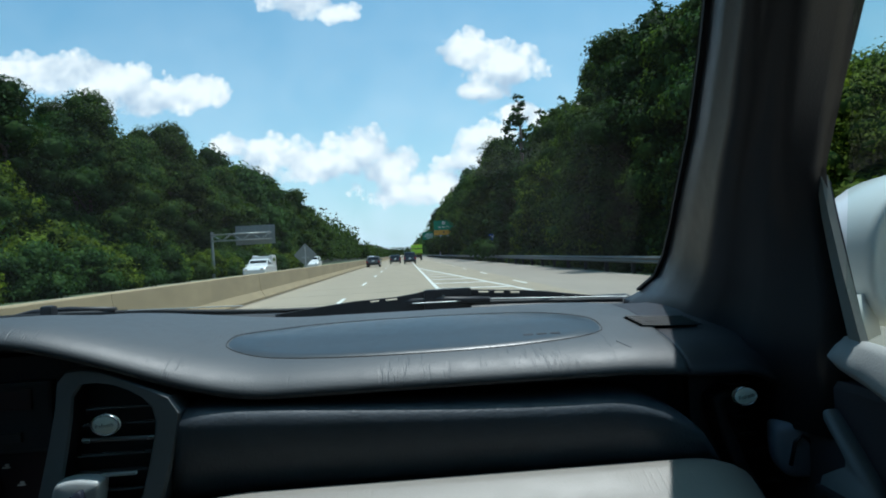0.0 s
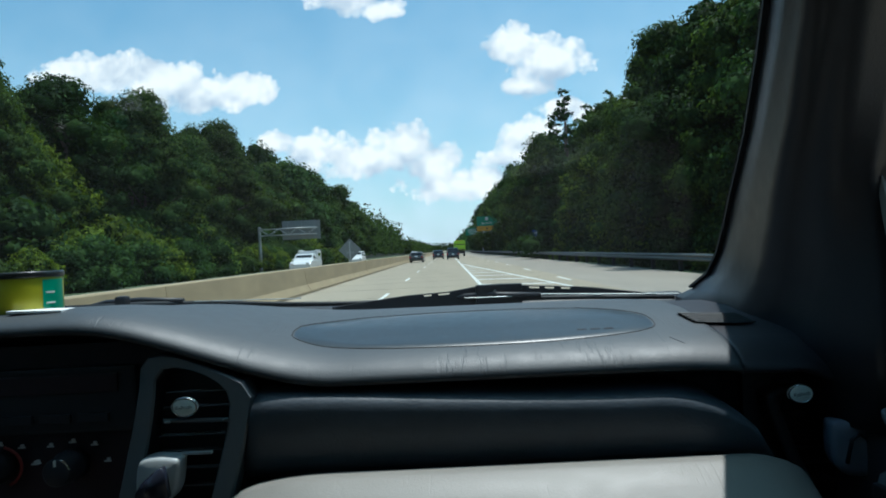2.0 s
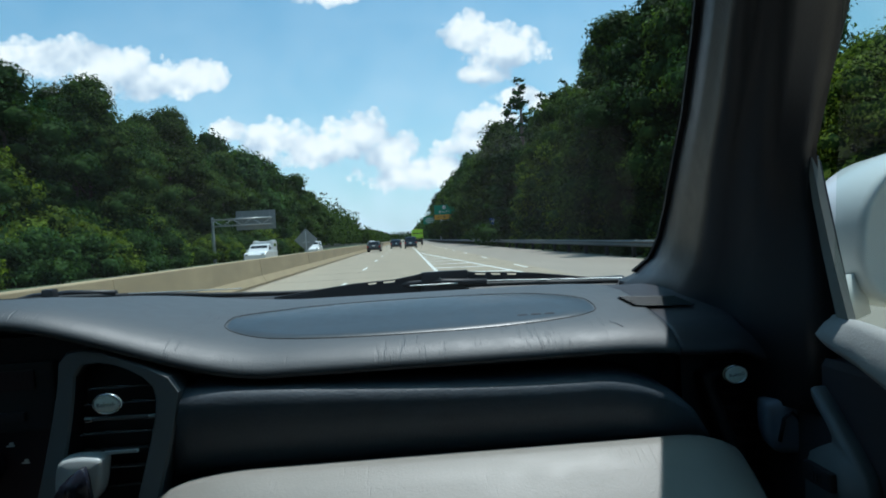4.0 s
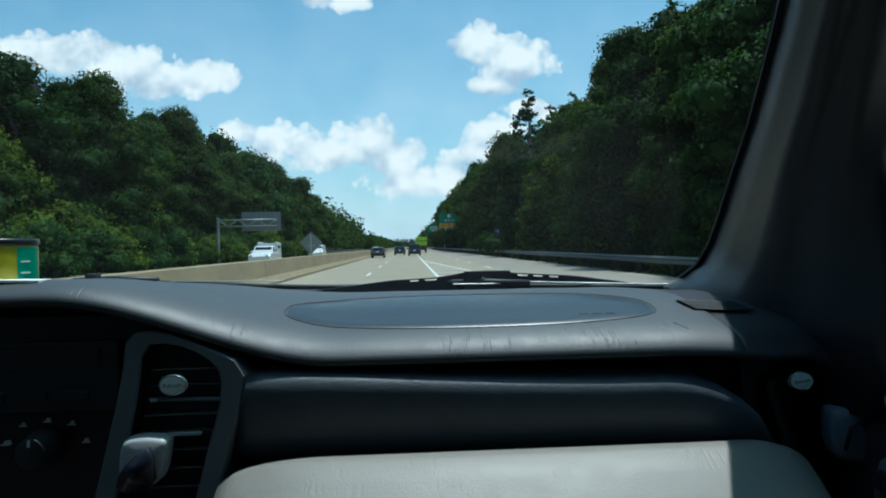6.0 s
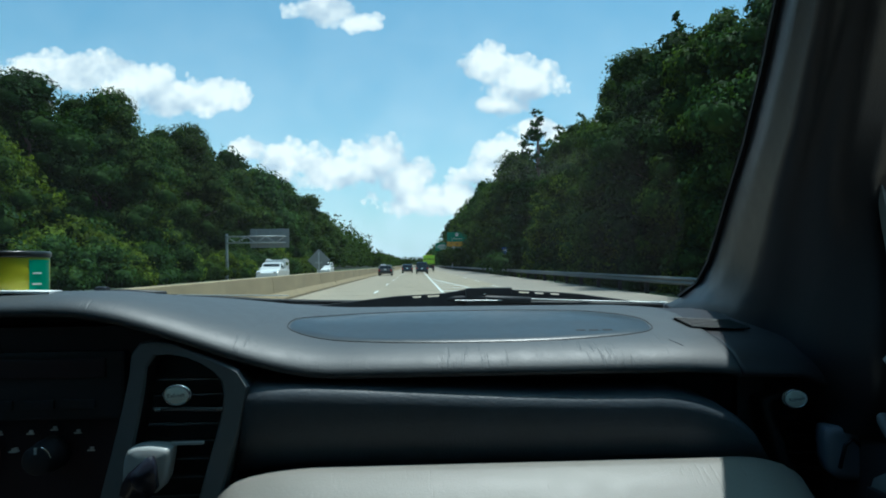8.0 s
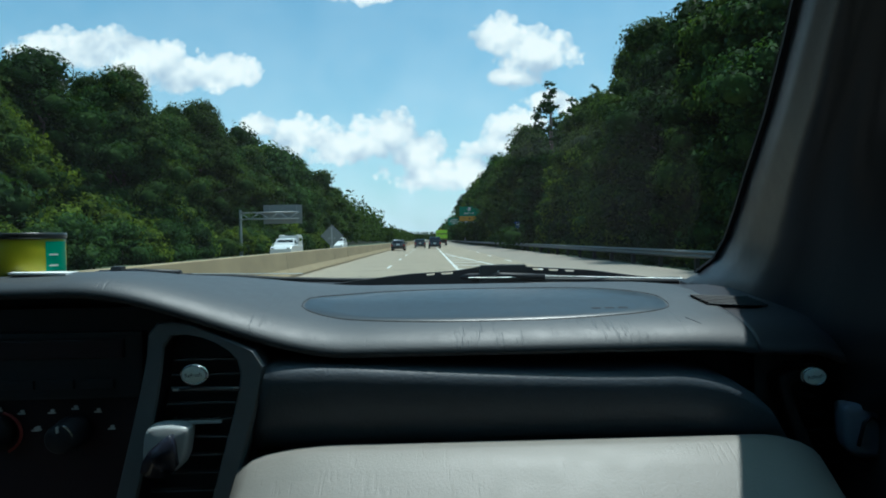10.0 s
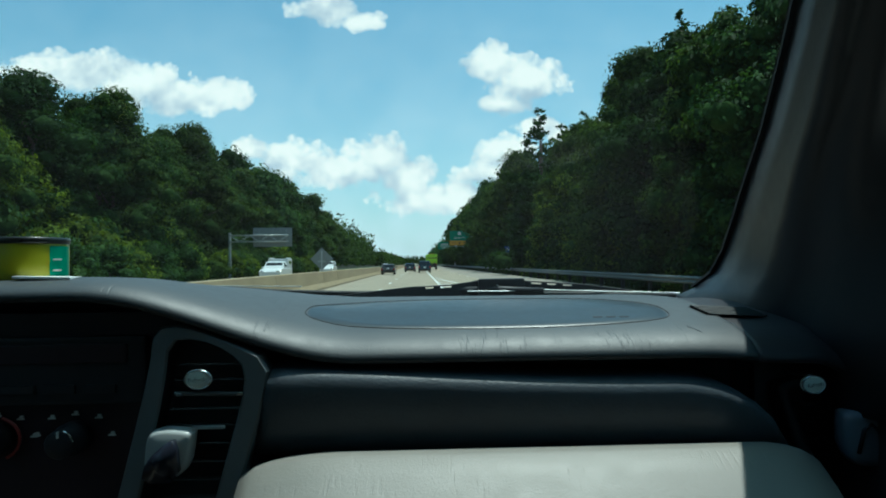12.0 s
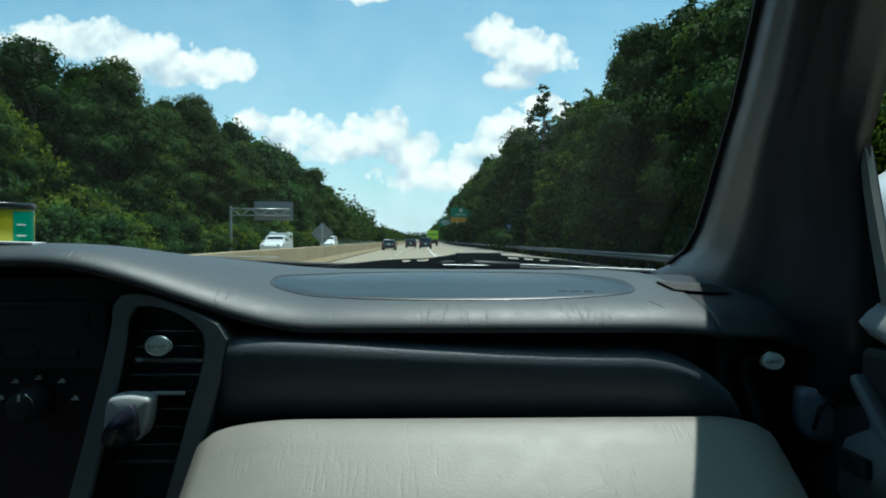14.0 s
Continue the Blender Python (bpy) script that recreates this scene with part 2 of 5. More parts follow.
M_MARK = material("white_ink", (0.6, 0.6, 0.57), 0.6, 0.1)
M_INK = material("dark_ink", (0.05, 0.09, 0.08), 0.6, 0.1)
M_RED = material("red_ink", (0.35, 0.05, 0.04), 0.5, 0.1)
M_TIN = material("yellow_tin_print", (0.38, 0.37, 0.012), 0.35, 0.10, 40)
M_TINGREEN = material("green_tin_print", (0.01, 0.27, 0.15), 0.35, 0.08, 40)
M_LID = material("black_lid", (0.02, 0.022, 0.02), 0.3, 0.1, 40)
M_PAPER = material("white_paper", (0.75, 0.76, 0.74), 0.8, 0.04)
M_GLASS = glass_material("windscreen_glass", (0.95, 0.985, 0.975), 0.032)
M_SIDEGLASS = glass_material("side_glass", (0.88, 0.92, 0.90), 0.014)
M_DIMMING = glass_material("dimming_glass", (0.45, 0.48, 0.48), 0.04)
M_CARDARK = material("dark_car_paint", (0.018, 0.022, 0.03), 0.25, 0.1, 6, coat=0.7)
M_CARGREY = material("grey_car_paint", (0.08, 0.075, 0.07), 0.3, 0.1, 6, coat=0.5)
M_CARGLASS = material("tinted_window", (0.012, 0.015, 0.018), 0.08, 0.1, 6)
M_TAIL = material("tail_lamp_red", (0.35, 0.012, 0.01), 0.2, 0.1, 20)
M_LIME = material("lime_truck_paint", (0.42, 0.72, 0.03), 0.35, 0.08, 2)
M_TYRE = material("tyre", (0.02, 0.02, 0.02), 0.8, 0.2, 30)
M_GALV = material("galvanised_steel", (0.42, 0.44, 0.44), 0.45, 0.15, 3, 0.2, 60, metal=0.6)
M_RAIL = material("weathered_rail_steel", (0.11, 0.12, 0.115), 0.55, 0.25, 2, 0.2, 60, metal=0.4)
M_SIGNBACK = material("bare_aluminium", (0.22, 0.235, 0.235), 0.5, 0.10, 3, metal=0.5)
M_SIGNGREEN = material("sign_green", (0.0, 0.20, 0.115), 0.5, 0.06, 2)
M_SIGNORANGE = material("sign_amber", (0.62, 0.30, 0.03), 0.5, 0.06, 2)
M_SIGNBLUE = material("sign_blue", (0.01, 0.06, 0.30), 0.5, 0.06, 2)
M_SIGNWHITE = material("sign_white", (0.8, 0.8, 0.78), 0.5, 0.03, 2)
M_SIGNBLACK = material("sign_black", (0.03, 0.025, 0.02), 0.5, 0.05, 2)
M_ROAD = material("worn_concrete_road", (0.285, 0.242, 0.175), 0.9, 0.18, 0.9, 0.4, 40, stretch=(1, 0.12, 1))
M_SHOULDER = material("shoulder_asphalt", (0.25, 0.22, 0.18), 0.92, 0.18, 1.2, 0.4, 40, stretch=(1, 0.2, 1))
M_LINE = material("road_paint", (0.62, 0.62, 0.58), 0.7, 0.10, 6)
M_JOINT = material("tar_joint", (0.09, 0.085, 0.08), 0.9, 0.2, 6)
M_BARRIER = material("cast_concrete", (0.30, 0.236, 0.138), 0.9, 0.24, 1.6, 0.4, 30, stretch=(1, 0.6, 2.2))
M_GRASS = material("verge_grass", (0.036, 0.062, 0.020), 0.9, 0.35, 1.5, 0.6, 20)
M_SOIL = material("forest_floor", (0.035, 0.04, 0.02), 0.95, 0.35, 0.8, 0.5, 8)
M_BARK = material("bark", (0.10, 0.08, 0.06), 0.9, 0.3, 8, 0.6, 20, stretch=(1, 1, 0.25))
M_LEAF = leaf_material("oak_leaves", (0.021, 0.041, 0.011), (0.053, 0.086, 0.021), 0.42)
# leaf green darkened so the clump cores give the shade inside a crown
M_CORESHADE = material("foliage_core_shade", (0.014, 0.030, 0.008), 0.9, 0.45, 4.0, 1.0, 6.0, spec=0.02, second=(0.034, 0.062, 0.016), per_object=0.3)
M_LEAFDARK = leaf_material("pine_leaves", (0.014, 0.036, 0.013), (0.036, 0.073, 0.022), 0.38)
M_LEAFLIGHT = leaf_material("locust_leaves", (0.055, 0.092, 0.014), (0.12, 0.17, 0.026), 0.45)
M_BUILDING = material("pale_render", (0.62, 0.64, 0.66), 0.7, 0.06, 0.4)
M_BUILDGLASS = material("office_glass", (0.10, 0.16, 0.20), 0.12, 0.1, 0.3)


# ---- mesh helpers ----
def finish(name, bm, mat, parent=None, label="", smooth=False, matrix=None):
    me = bpy.data.meshes.new(name)
    bmesh.ops.recalc_face_normals(bm, faces=bm.faces)
    bm.to_mesh(me)
    bm.free()
    for mm in (mat if isinstance(mat, (list, tuple)) else [mat]):
        me.materials.append(mm)
    if smooth:
        for p in me.polygons:
            p.use_smooth = True
    ob = new(name, me)
    if parent is not None:
        ob.parent = parent
    if matrix is not None:
        ob.matrix_basis = matrix
    if label:
        ob["label"] = label
    return ob


def part(name, bm, mat, parent, label="", smooth=False, matrix=None):
    return finish(name, bm, mat, parent, label, smooth, matrix)


def thing(name, label, category, group="", kind="", at=(0, 0, 0)):
    ob = new(name)
    ob.empty_display_size = 0.1
    ob.location = at
    return tagged(ob, label, category, group, kind)


def loft(rows, closed=True, caps=True):
    """A skin over rows of points; closed: each row is a loop."""
    bm = bmesh.new()
    vs = [[bm.verts.new(p) for p in r] for r in rows]
    n = len(rows[0])
    for a, b in zip(vs, vs[1:]):
        for i in range(n if closed else n - 1):
            j = (i + 1) % n
            bm.faces.new((a[i], a[j], b[j], b[i]))
    if caps and closed:
        bm.faces.new(vs[0])
        bm.faces.new(list(reversed(vs[-1])))
    return bm


def add_box(bm, lo, hi, bevel=0.0, m=None):
    r = bmesh.ops.create_cube(bm, size=1)
    c = [(a + b) / 2 for a, b in zip(lo, hi)]
    s = [b - a for a, b in zip(lo, hi)]
    for v in r["verts"]:
        v.co = Vector((v.co.x * s[0] + c[0], v.co.y * s[1] + c[1], v.co.z * s[2] + c[2]))
        if m is not None:
            v.co = m @ v.co
    if bevel:
        es = {e for v in r["verts"] for e in v.link_edges}
        bmesh.ops.bevel(bm, geom=list(es), offset=bevel, segments=2, affect="EDGES", profile=0.7)
    return bm


def box(lo, hi, bevel=0.0, m=None):
    return add_box(bmesh.new(), lo, hi, bevel, m)


def add_tube(bm, pts, r, n=8, r2=None):
    """A round bar along points."""
    pts = [Vector(p) for p in pts]
    rings = []
    for i, p in enumerate(pts):
        d = (pts[min(i + 1, len(pts) - 1)] - pts[max(i - 1, 0)]).normalized()
        a = d.orthogonal().normalized() if not rings else (last - d * last.dot(d)).normalized()
        last = a
        b = d.cross(a)
        rr = r if r2 is None else r + (r2 - r) * i / (len(pts) - 1)
        rings.append([bm.verts.new(p + (a * math.cos(k * math.tau / n) + b * math.sin(k * math.tau / n)) * rr) for k in range(n)])
    for s, e in zip(rings, rings[1:]):
        for k in range(n):
            bm.faces.new((s[k], s[(k + 1) % n], e[(k + 1) % n], e[k]))
    bm.faces.new(list(reversed(rings[0])))
    bm.faces.new(rings[-1])
    return bm


def tube(pts, r, n=8, r2=None):
    return add_tube(bmesh.new(), pts, r, n, r2)


def disc(rx, rz, depth, n=32, dome=0.0):
    """An oval plate that faces -y, its back at y = 0, with a rounded rim."""
    rows = []
    for f, y in ((1.0, 0.0), (1.0, -depth * 0.6), (0.93, -depth), (0.6, -depth - dome * 0.7), (0.15, -depth - dome)):
        rows.append([(rx * f * math.cos(a), y, rz * f * math.sin(a)) for a in [k * math.tau / n for k in range(n)]])
    return loft(rows)


def smooth_step(a, b, x):
    t = min(1, max(0, (x - a) / (b - a)))
    return t * t * (3 - 2 * t)


def letters(text, size, mat, parent, matrix, label=""):
    """Raised letters, as a mesh, standing upright and facing -y."""
    cu = bpy.data.curves.new("lettering", "FONT")
    cu.body, cu.size, cu.align_x, cu.align_y, cu.extrude = text, size, "CENTER", "CENTER", size * 0.012
    cu.resolution_u = 3
    tmp = bpy.data.objects.new("lettering", cu)
    scene.collection.objects.link(tmp)
    dg = bpy.context.evaluated_depsgraph_get()
    me = bpy.data.meshes.new_from_object(tmp.evaluated_get(dg))
    bpy.data.objects.remove(tmp)
    bpy.data.curves.remove(cu)
    me.materials.clear()
    me.materials.append(mat)
    ob = new("lettering", me)
    ob.parent = parent
    ob.matrix_basis = matrix @ pose(0, 0, 0, 90, 0, 0)
    if label:
        ob["label"] = label
    return ob


# ---- ground and road ----
def strip_sheet(name, x0, x1, y0, y1, z, mat, label, category, thick=0.0):
    bm = bmesh.new()
    if thick:
        add_box(bm, (x0, y0, z - thick), (x1, y1, z))
    else:
        vs = [bm.verts.new(p) for p in ((x0, y0, z), (x1, y0, z), (x1, y1, z), (x0, y1, z))]
        bm.faces.new(vs)
    return tagged(finish(name, bm, mat), label, category, kind="structure")


BARRIER_X, RAIL_X = -5.3, 10.4
strip_sheet("ground", -2500, 2500, -400, 4500, -0.12, M_SOIL, "dark leaf-littered ground under the roadside woods", "ground")
strip_sheet("road", BARRIER_X, 5.4, -120, 1500, 0.0, M_ROAD, "pale worn concrete motorway lanes in sunshine", "road", 0.10)
strip_sheet("road_opposite", -19.0, BARRIER_X, -120, 1500, 0.004, M_ROAD, "pale opposite carriageway behind the concrete barrier", "road", 0.10)
strip_sheet("pavement", 5.4, 10.1, -120, 1500, -0.004, M_SHOULDER, "grey paved shoulder beside the steel guard rail", "pavement", 0.10)
strip_sheet("verge", 10.1, 13.5, -120, 1500, -0.03, M_GRASS, "green grass verge below the trees", "grass")
strip_sheet("verge_opposite", -24.0, -19.0, -120, 1500, -0.03, M_GRASS, "green grass verge beyond the opposite lanes", "grass")


def markings():
    bm = bmesh.new()
    for k in range(60):                                   # broken lines each side of the own lane
        y = -30 + k * 12.2
        add_box(bm, (-1.81, y, 0.001), (-1.69, y + 3.05, 0.006))
    for k in range(60):
        y = -24 + k * 12.2
        add_box(bm, (5.0, y, 0.001), (5.12, y + 3.05, 0.006))
    tagged(finish("lane_lines", bm, M_LINE), "white painted lane lines on the concrete", "road marking", kind="structure")
    # the painted nose between the lane and the exit lane, with cross bars
    g = bmesh.new()
    y0, y1, xl = 14.0, 62.0, 1.55
    add_box(g, (xl - 0.075, y0, 0.001), (xl + 0.075, 110, 0.007))

    def edge(y):
        return xl + 3.3 * max(0, (y1 - y) / (y1 - y0))
    a, b = y0, y1
    q = [g.verts.new(p) for p in ((edge(a) - 0.075, a, 0.007), (edge(a) + 0.075, a, 0.007), (edge(b) + 0.075, b, 0.007), (edge(b) - 0.075, b, 0.007))]
    g.faces.new(q)
    for k in range(9):
        y = y0 + 2 + k * 4.2
        w = edge(y) - xl
        q = [g.verts.new(p) for p in ((xl, y, 0.007), (xl, y + 0.45, 0.007), (xl + w, y + 0.45 - w * 0.5, 0.007), (xl + w, y - w * 0.5, 0.007))]
        g.faces.new(q)
    tagged(finish("gore_marking", g, M_LINE), "white striped exit wedge painted on the road", "road marking", kind="structure")
    j = bmesh.new()
    for k in range(110):                                  # sealed joints between slabs
        y = -40 + k * 4.6
        add_box(j, (BARRIER_X + 0.5, y, 0.0008), (5.35, y + 0.025, 0.0035))
    add_box(j, (BARRIER_X + 0.36, -120, 0.0008), (BARRIER_X + 0.42, 1500, 0.005))
    tagged(finish("slab_joints", j, M_JOINT), "dark tar joints across the concrete slabs", "road joint", kind="structure")


markings()


def barrier():
    root = thing("median_barrier", "tan cast-concrete median barrier, stained and jointed, between the carriageways", "barrier",
                 kind="structure", at=(BARRIER_X, 0, 0))
    prof = [(-0.32, 0.0), (-0.32, 0.08), (-0.17, 0.33), (-0.10, 0.94), (-0.075, 0.965), (0.075, 0.965), (0.10, 0.94), (0.17, 0.33), (0.32, 0.08), (0.32, 0.0)]
    seg = loft([[(x, 0, z) for x, z in prof], [(x, 6.096, z) for x, z in prof]])
    first = part("barrier_segment", seg, M_BARRIER, root)
    first.location = (0, -12, 0)
    for k in range(1, 60):
        o = new("barrier_segment", first.data)
        o.parent = root
        o.location = (random.uniform(-0.01, 0.01), -12 + 6.1 * k, random.uniform(-0.006, 0.006))
    part("barrier_run", loft([[(x, 354, z) for x, z in prof], [(x, 1500, z) for x, z in prof]]), M_BARRIER, root)


barrier()


def guard_rail():
    root = thing("guard_rail", "galvanised steel W-beam guard rail on posts along the shoulder", "guard rail", kind="structure", at=(RAIL_X, 0, 0))
    prof = [(0.0, 0.76), (-0.05, 0.72), (-0.07, 0.68), (-0.02, 0.63), (0.0, 0.605), (-0.02, 0.58), (-0.07, 0.53), (-0.05, 0.49), (0.0, 0.45),
            (0.012, 0.45), (-0.03, 0.5), (-0.05, 0.53), (0.0, 0.59), (0.016, 0.605), (0.0, 0.62), (-0.05, 0.68), (-0.03, 0.72), (0.012, 0.76)]
    part("beam", loft([[(x, y, z) for x, z in prof] for y in (-40, 100, 300, 700)]), M_RAIL, root)
    post = None
    for k in range(80):
        y = -10 + 3.8 * k
        if post is None:
            bm = box((0.02, -0.07, -0.05), (0.18, 0.07, 0.72), 0.01)
            post = part("post", bm, material("post_timber", (0.03, 0.028, 0.024), 0.9, 0.25, 12), root)
            post.location = (0, y, 0)
        else:
            o = new("post", post.data)
            o.parent = root
            o.location = (0, y, random.uniform(-0.02, 0.01))


guard_rail()


# ---- banks and trees ----
def bank_height(x):
    if x < 0:
        return 5.5 * smooth_step(-27, -52, x) - 0.06 if x > -52 else 5.44
    return 5.5 * smooth_step(14, 34, x) - 0.06


def banks():
    for name, xs in (("bank_opposite", (-110, -52, -46, -41, -37, -33, -29, -24)), ("bank", (13.5, 16, 19, 22, 25, 28, 31, 34, 90))):
        rows = [[(x, y, bank_height(x) - (0.4 if x in (-24, 13.5) else 0)) for x in xs] for y in (-120, 0, 60, 150, 300, 700, 1100)]
        ob = finish(name, loft(rows, False, False), M_SOIL, smooth=True)
        tagged(ob, "dark wooded bank rising beside the motorway", "bank", kind="structure")


banks()


def crown_mesh(name, seed, height, radius, base, clumps, leaves, leaf, mat, pointed=0.0, heart=0.64):
    """Leaf clumps round many centres inside an uneven egg; each leaf spray is a small bent quad over an inner clump
    coloured dark for the shade inside.
    """
    rng = np.random.default_rng(seed)
    cz = rng.uniform(0, 1, clumps) ** 0.85
    ang = rng.uniform(0, math.tau, clumps)
    egg = np.sin(np.pi * (0.12 + 0.84 * cz) ** 0.75) + 0.08
    if pointed:
        cz = rng.uniform(0, 1, clumps)
        egg = (1.04 - cz) ** 0.8
    rad = radius * egg * np.sqrt(rng.uniform(0.2, 1.0, clumps)) * rng.uniform(0.75, 1.15, clumps)
    cen = np.stack([np.cos(ang) * rad, np.sin(ang) * rad, base + (height - base) * (0.03 + 0.93 * cz)], 1)
    size = rng.uniform(0.5, 1.35, clumps) * radius * (2.75 + 2.6 * pointed) / math.sqrt(clumps) * (1 - pointed * (0.25 + 0.62 * cz))
    pick = size ** 2 / (size ** 2).sum()
    which = rng.choice(clumps, leaves, p=pick)
    d = rng.normal(size=(leaves, 3))
    d /= np.linalg.norm(d, axis=1, keepdims=True)
    shell = 0.93 + 0.09 * rng.normal(size=leaves)
    lump = 1 + 0.07 * np.sin(d[:, 0] * 5 + which) + 0.06 * np.sin(d[:, 2] * 6 + which * 2) + 0.05 * np.sin(d[:, 1] * 9 + which * 3)
    p = cen[which] + d * np.array([1.05, 1.05, 0.82]) * (size[which] * shell * lump)[:, None]
    nrm = d * 1.0 + rng.normal(size=(leaves, 3)) * 0.42 + np.array([0, 0, 0.25])
    nrm /= np.linalg.norm(nrm, axis=1, keepdims=True)
    a = np.cross(nrm, rng.normal(size=(leaves, 3)))
    a /= np.linalg.norm(a, axis=1, keepdims=True)
    b = np.cross(nrm, a)
    s = (leaf * rng.uniform(0.55, 1.35, leaves))[:, None]
    w = s * rng.uniform(0.4, 0.75, leaves)[:, None]
    bend = nrm * s * 0.22
    v = np.stack([p - a * s, p - b * w + bend, p + a * s - bend, p + b * w + bend], 1).reshape(-1, 3)
    bm = bmesh.new()
    bmesh.ops.create_icosphere(bm, subdivisions=1, radius=1)
    ball = np.array([q.co[:] for q in bm.verts])
    tri = np.array([[q.index for q in f.verts] for f in bm.faces])
    bm.free()
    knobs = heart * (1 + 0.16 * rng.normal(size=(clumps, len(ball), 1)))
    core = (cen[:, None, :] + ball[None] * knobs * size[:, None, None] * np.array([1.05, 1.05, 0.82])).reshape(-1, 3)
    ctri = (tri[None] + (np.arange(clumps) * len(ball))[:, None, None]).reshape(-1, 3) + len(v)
    verts = np.concatenate([v, core])
    loops = np.concatenate([np.arange(len(v)), ctri.ravel()]).astype(np.int32)
    starts = np.concatenate([np.arange(0, len(v), 4), len(v) + np.arange(0, ctri.size, 3)]).astype(np.int32)
    me = bpy.data.meshes.new(name)
    me.vertices.add(len(verts))
    me.vertices.foreach_set("co", verts.ravel())
    me.loops.add(len(loops))
    me.loops.foreach_set("vertex_index", loops)
    me.polygons.add(len(starts))
    me.polygons.foreach_set("loop_start", starts)
    me.materials.append(mat)
    me.materials.append(M_CORESHADE)
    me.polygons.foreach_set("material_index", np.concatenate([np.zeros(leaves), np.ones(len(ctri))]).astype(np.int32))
    me.polygons.foreach_set("use_smooth", np.ones(len(starts), bool))
    me.update(calc_edges=True)
    # sprays take the roundness of their clump and crown, so that the clumps read as soft heaps
    axis = np.stack([cen[which][:, 0], cen[which][:, 1], np.zeros(leaves)], 1) / radius
    soft = d * 0.7 + axis * 0.25 + rng.normal(size=(leaves, 3)) * 0.16 + np.array([0, 0, 0.45])
    soft /= np.linalg.norm(soft, axis=1, keepdims=True)
    hub = core - np.repeat(cen, len(ball), axis=0)
    hub /= np.linalg.norm(hub, axis=1, keepdims=True)
    me.normals_split_custom_set_from_vertices(np.concatenate([np.repeat(soft, 4, axis=0), hub]).tolist())
    return me, cen, size


def tree(name, label, seed, height, radius, base, clumps, leaves, leaf, mat, pointed=0.0):
    root = thing(name, label, "tree" if name != "bush" else "bush", group="roadside trees" if name != "bush" else "roadside bushes")
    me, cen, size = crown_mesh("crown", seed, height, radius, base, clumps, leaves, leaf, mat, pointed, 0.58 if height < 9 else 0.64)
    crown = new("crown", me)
    crown.parent = root
    rng = random.Random(seed)
    r0 = 0.028 * height ** 0.8 if name != "bush" else 0.05
    lean = rng.uniform(-0.3, 0.3)
    bm = tube([(0, 0, -0.3), (0.05, 0.02, height * 0.25), (lean * 0.5, 0.1, height * 0.55), (lean, 0, height * 0.9)], r0, 7, r0 * 0.2)
    for k in range(7 if name != "bush" else 3):
        c = cen[(k * 5) % len(cen)]
        z0 = max(0.2, min(c[2] * 0.75, height * 0.7))
        add_tube(bm, [(lean * 0.3, 0, z0), (c[0] * 0.5, c[1] * 0.5, (z0 + c[2]) / 2), tuple(c)], r0 * 0.4, 5, r0 * 0.08)
    part("trunk", bm, M_BARK, root, smooth=True)
    return root


def plant(kinds, spots, rng):
    for i, (x, y, scale) in enumerate(spots):
        k = i if i < len(kinds) else rng.randrange(len(kinds))
        m = pose(x, y, bank_height(x) - 0.05, 0, 0, rng.uniform(0, 360)) @ Matrix.Diagonal((scale * rng.uniform(0.9, 1.1), scale * rng.uniform(0.9, 1.1), scale, 1))
        if i < len(kinds):
            kinds[k].matrix_basis = m
        else:
            src = kinds[k]
            hold = src.matrix_basis.copy()
            src.matrix_basis = Matrix.Identity(4)
            copy_thing(src, m)
            src.matrix_basis = hold


def row(rng, x, y0, y1, step, scale, jitter=1.4):
    spots, y = [], y0
    while y < y1:
        spots.append((x + rng.uniform(-jitter, jitter), y, scale * rng.uniform(0.84, 1.12)))
        y += rng.uniform(0.8, 1.2) * step
    rng.shuffle(spots)
    return spots


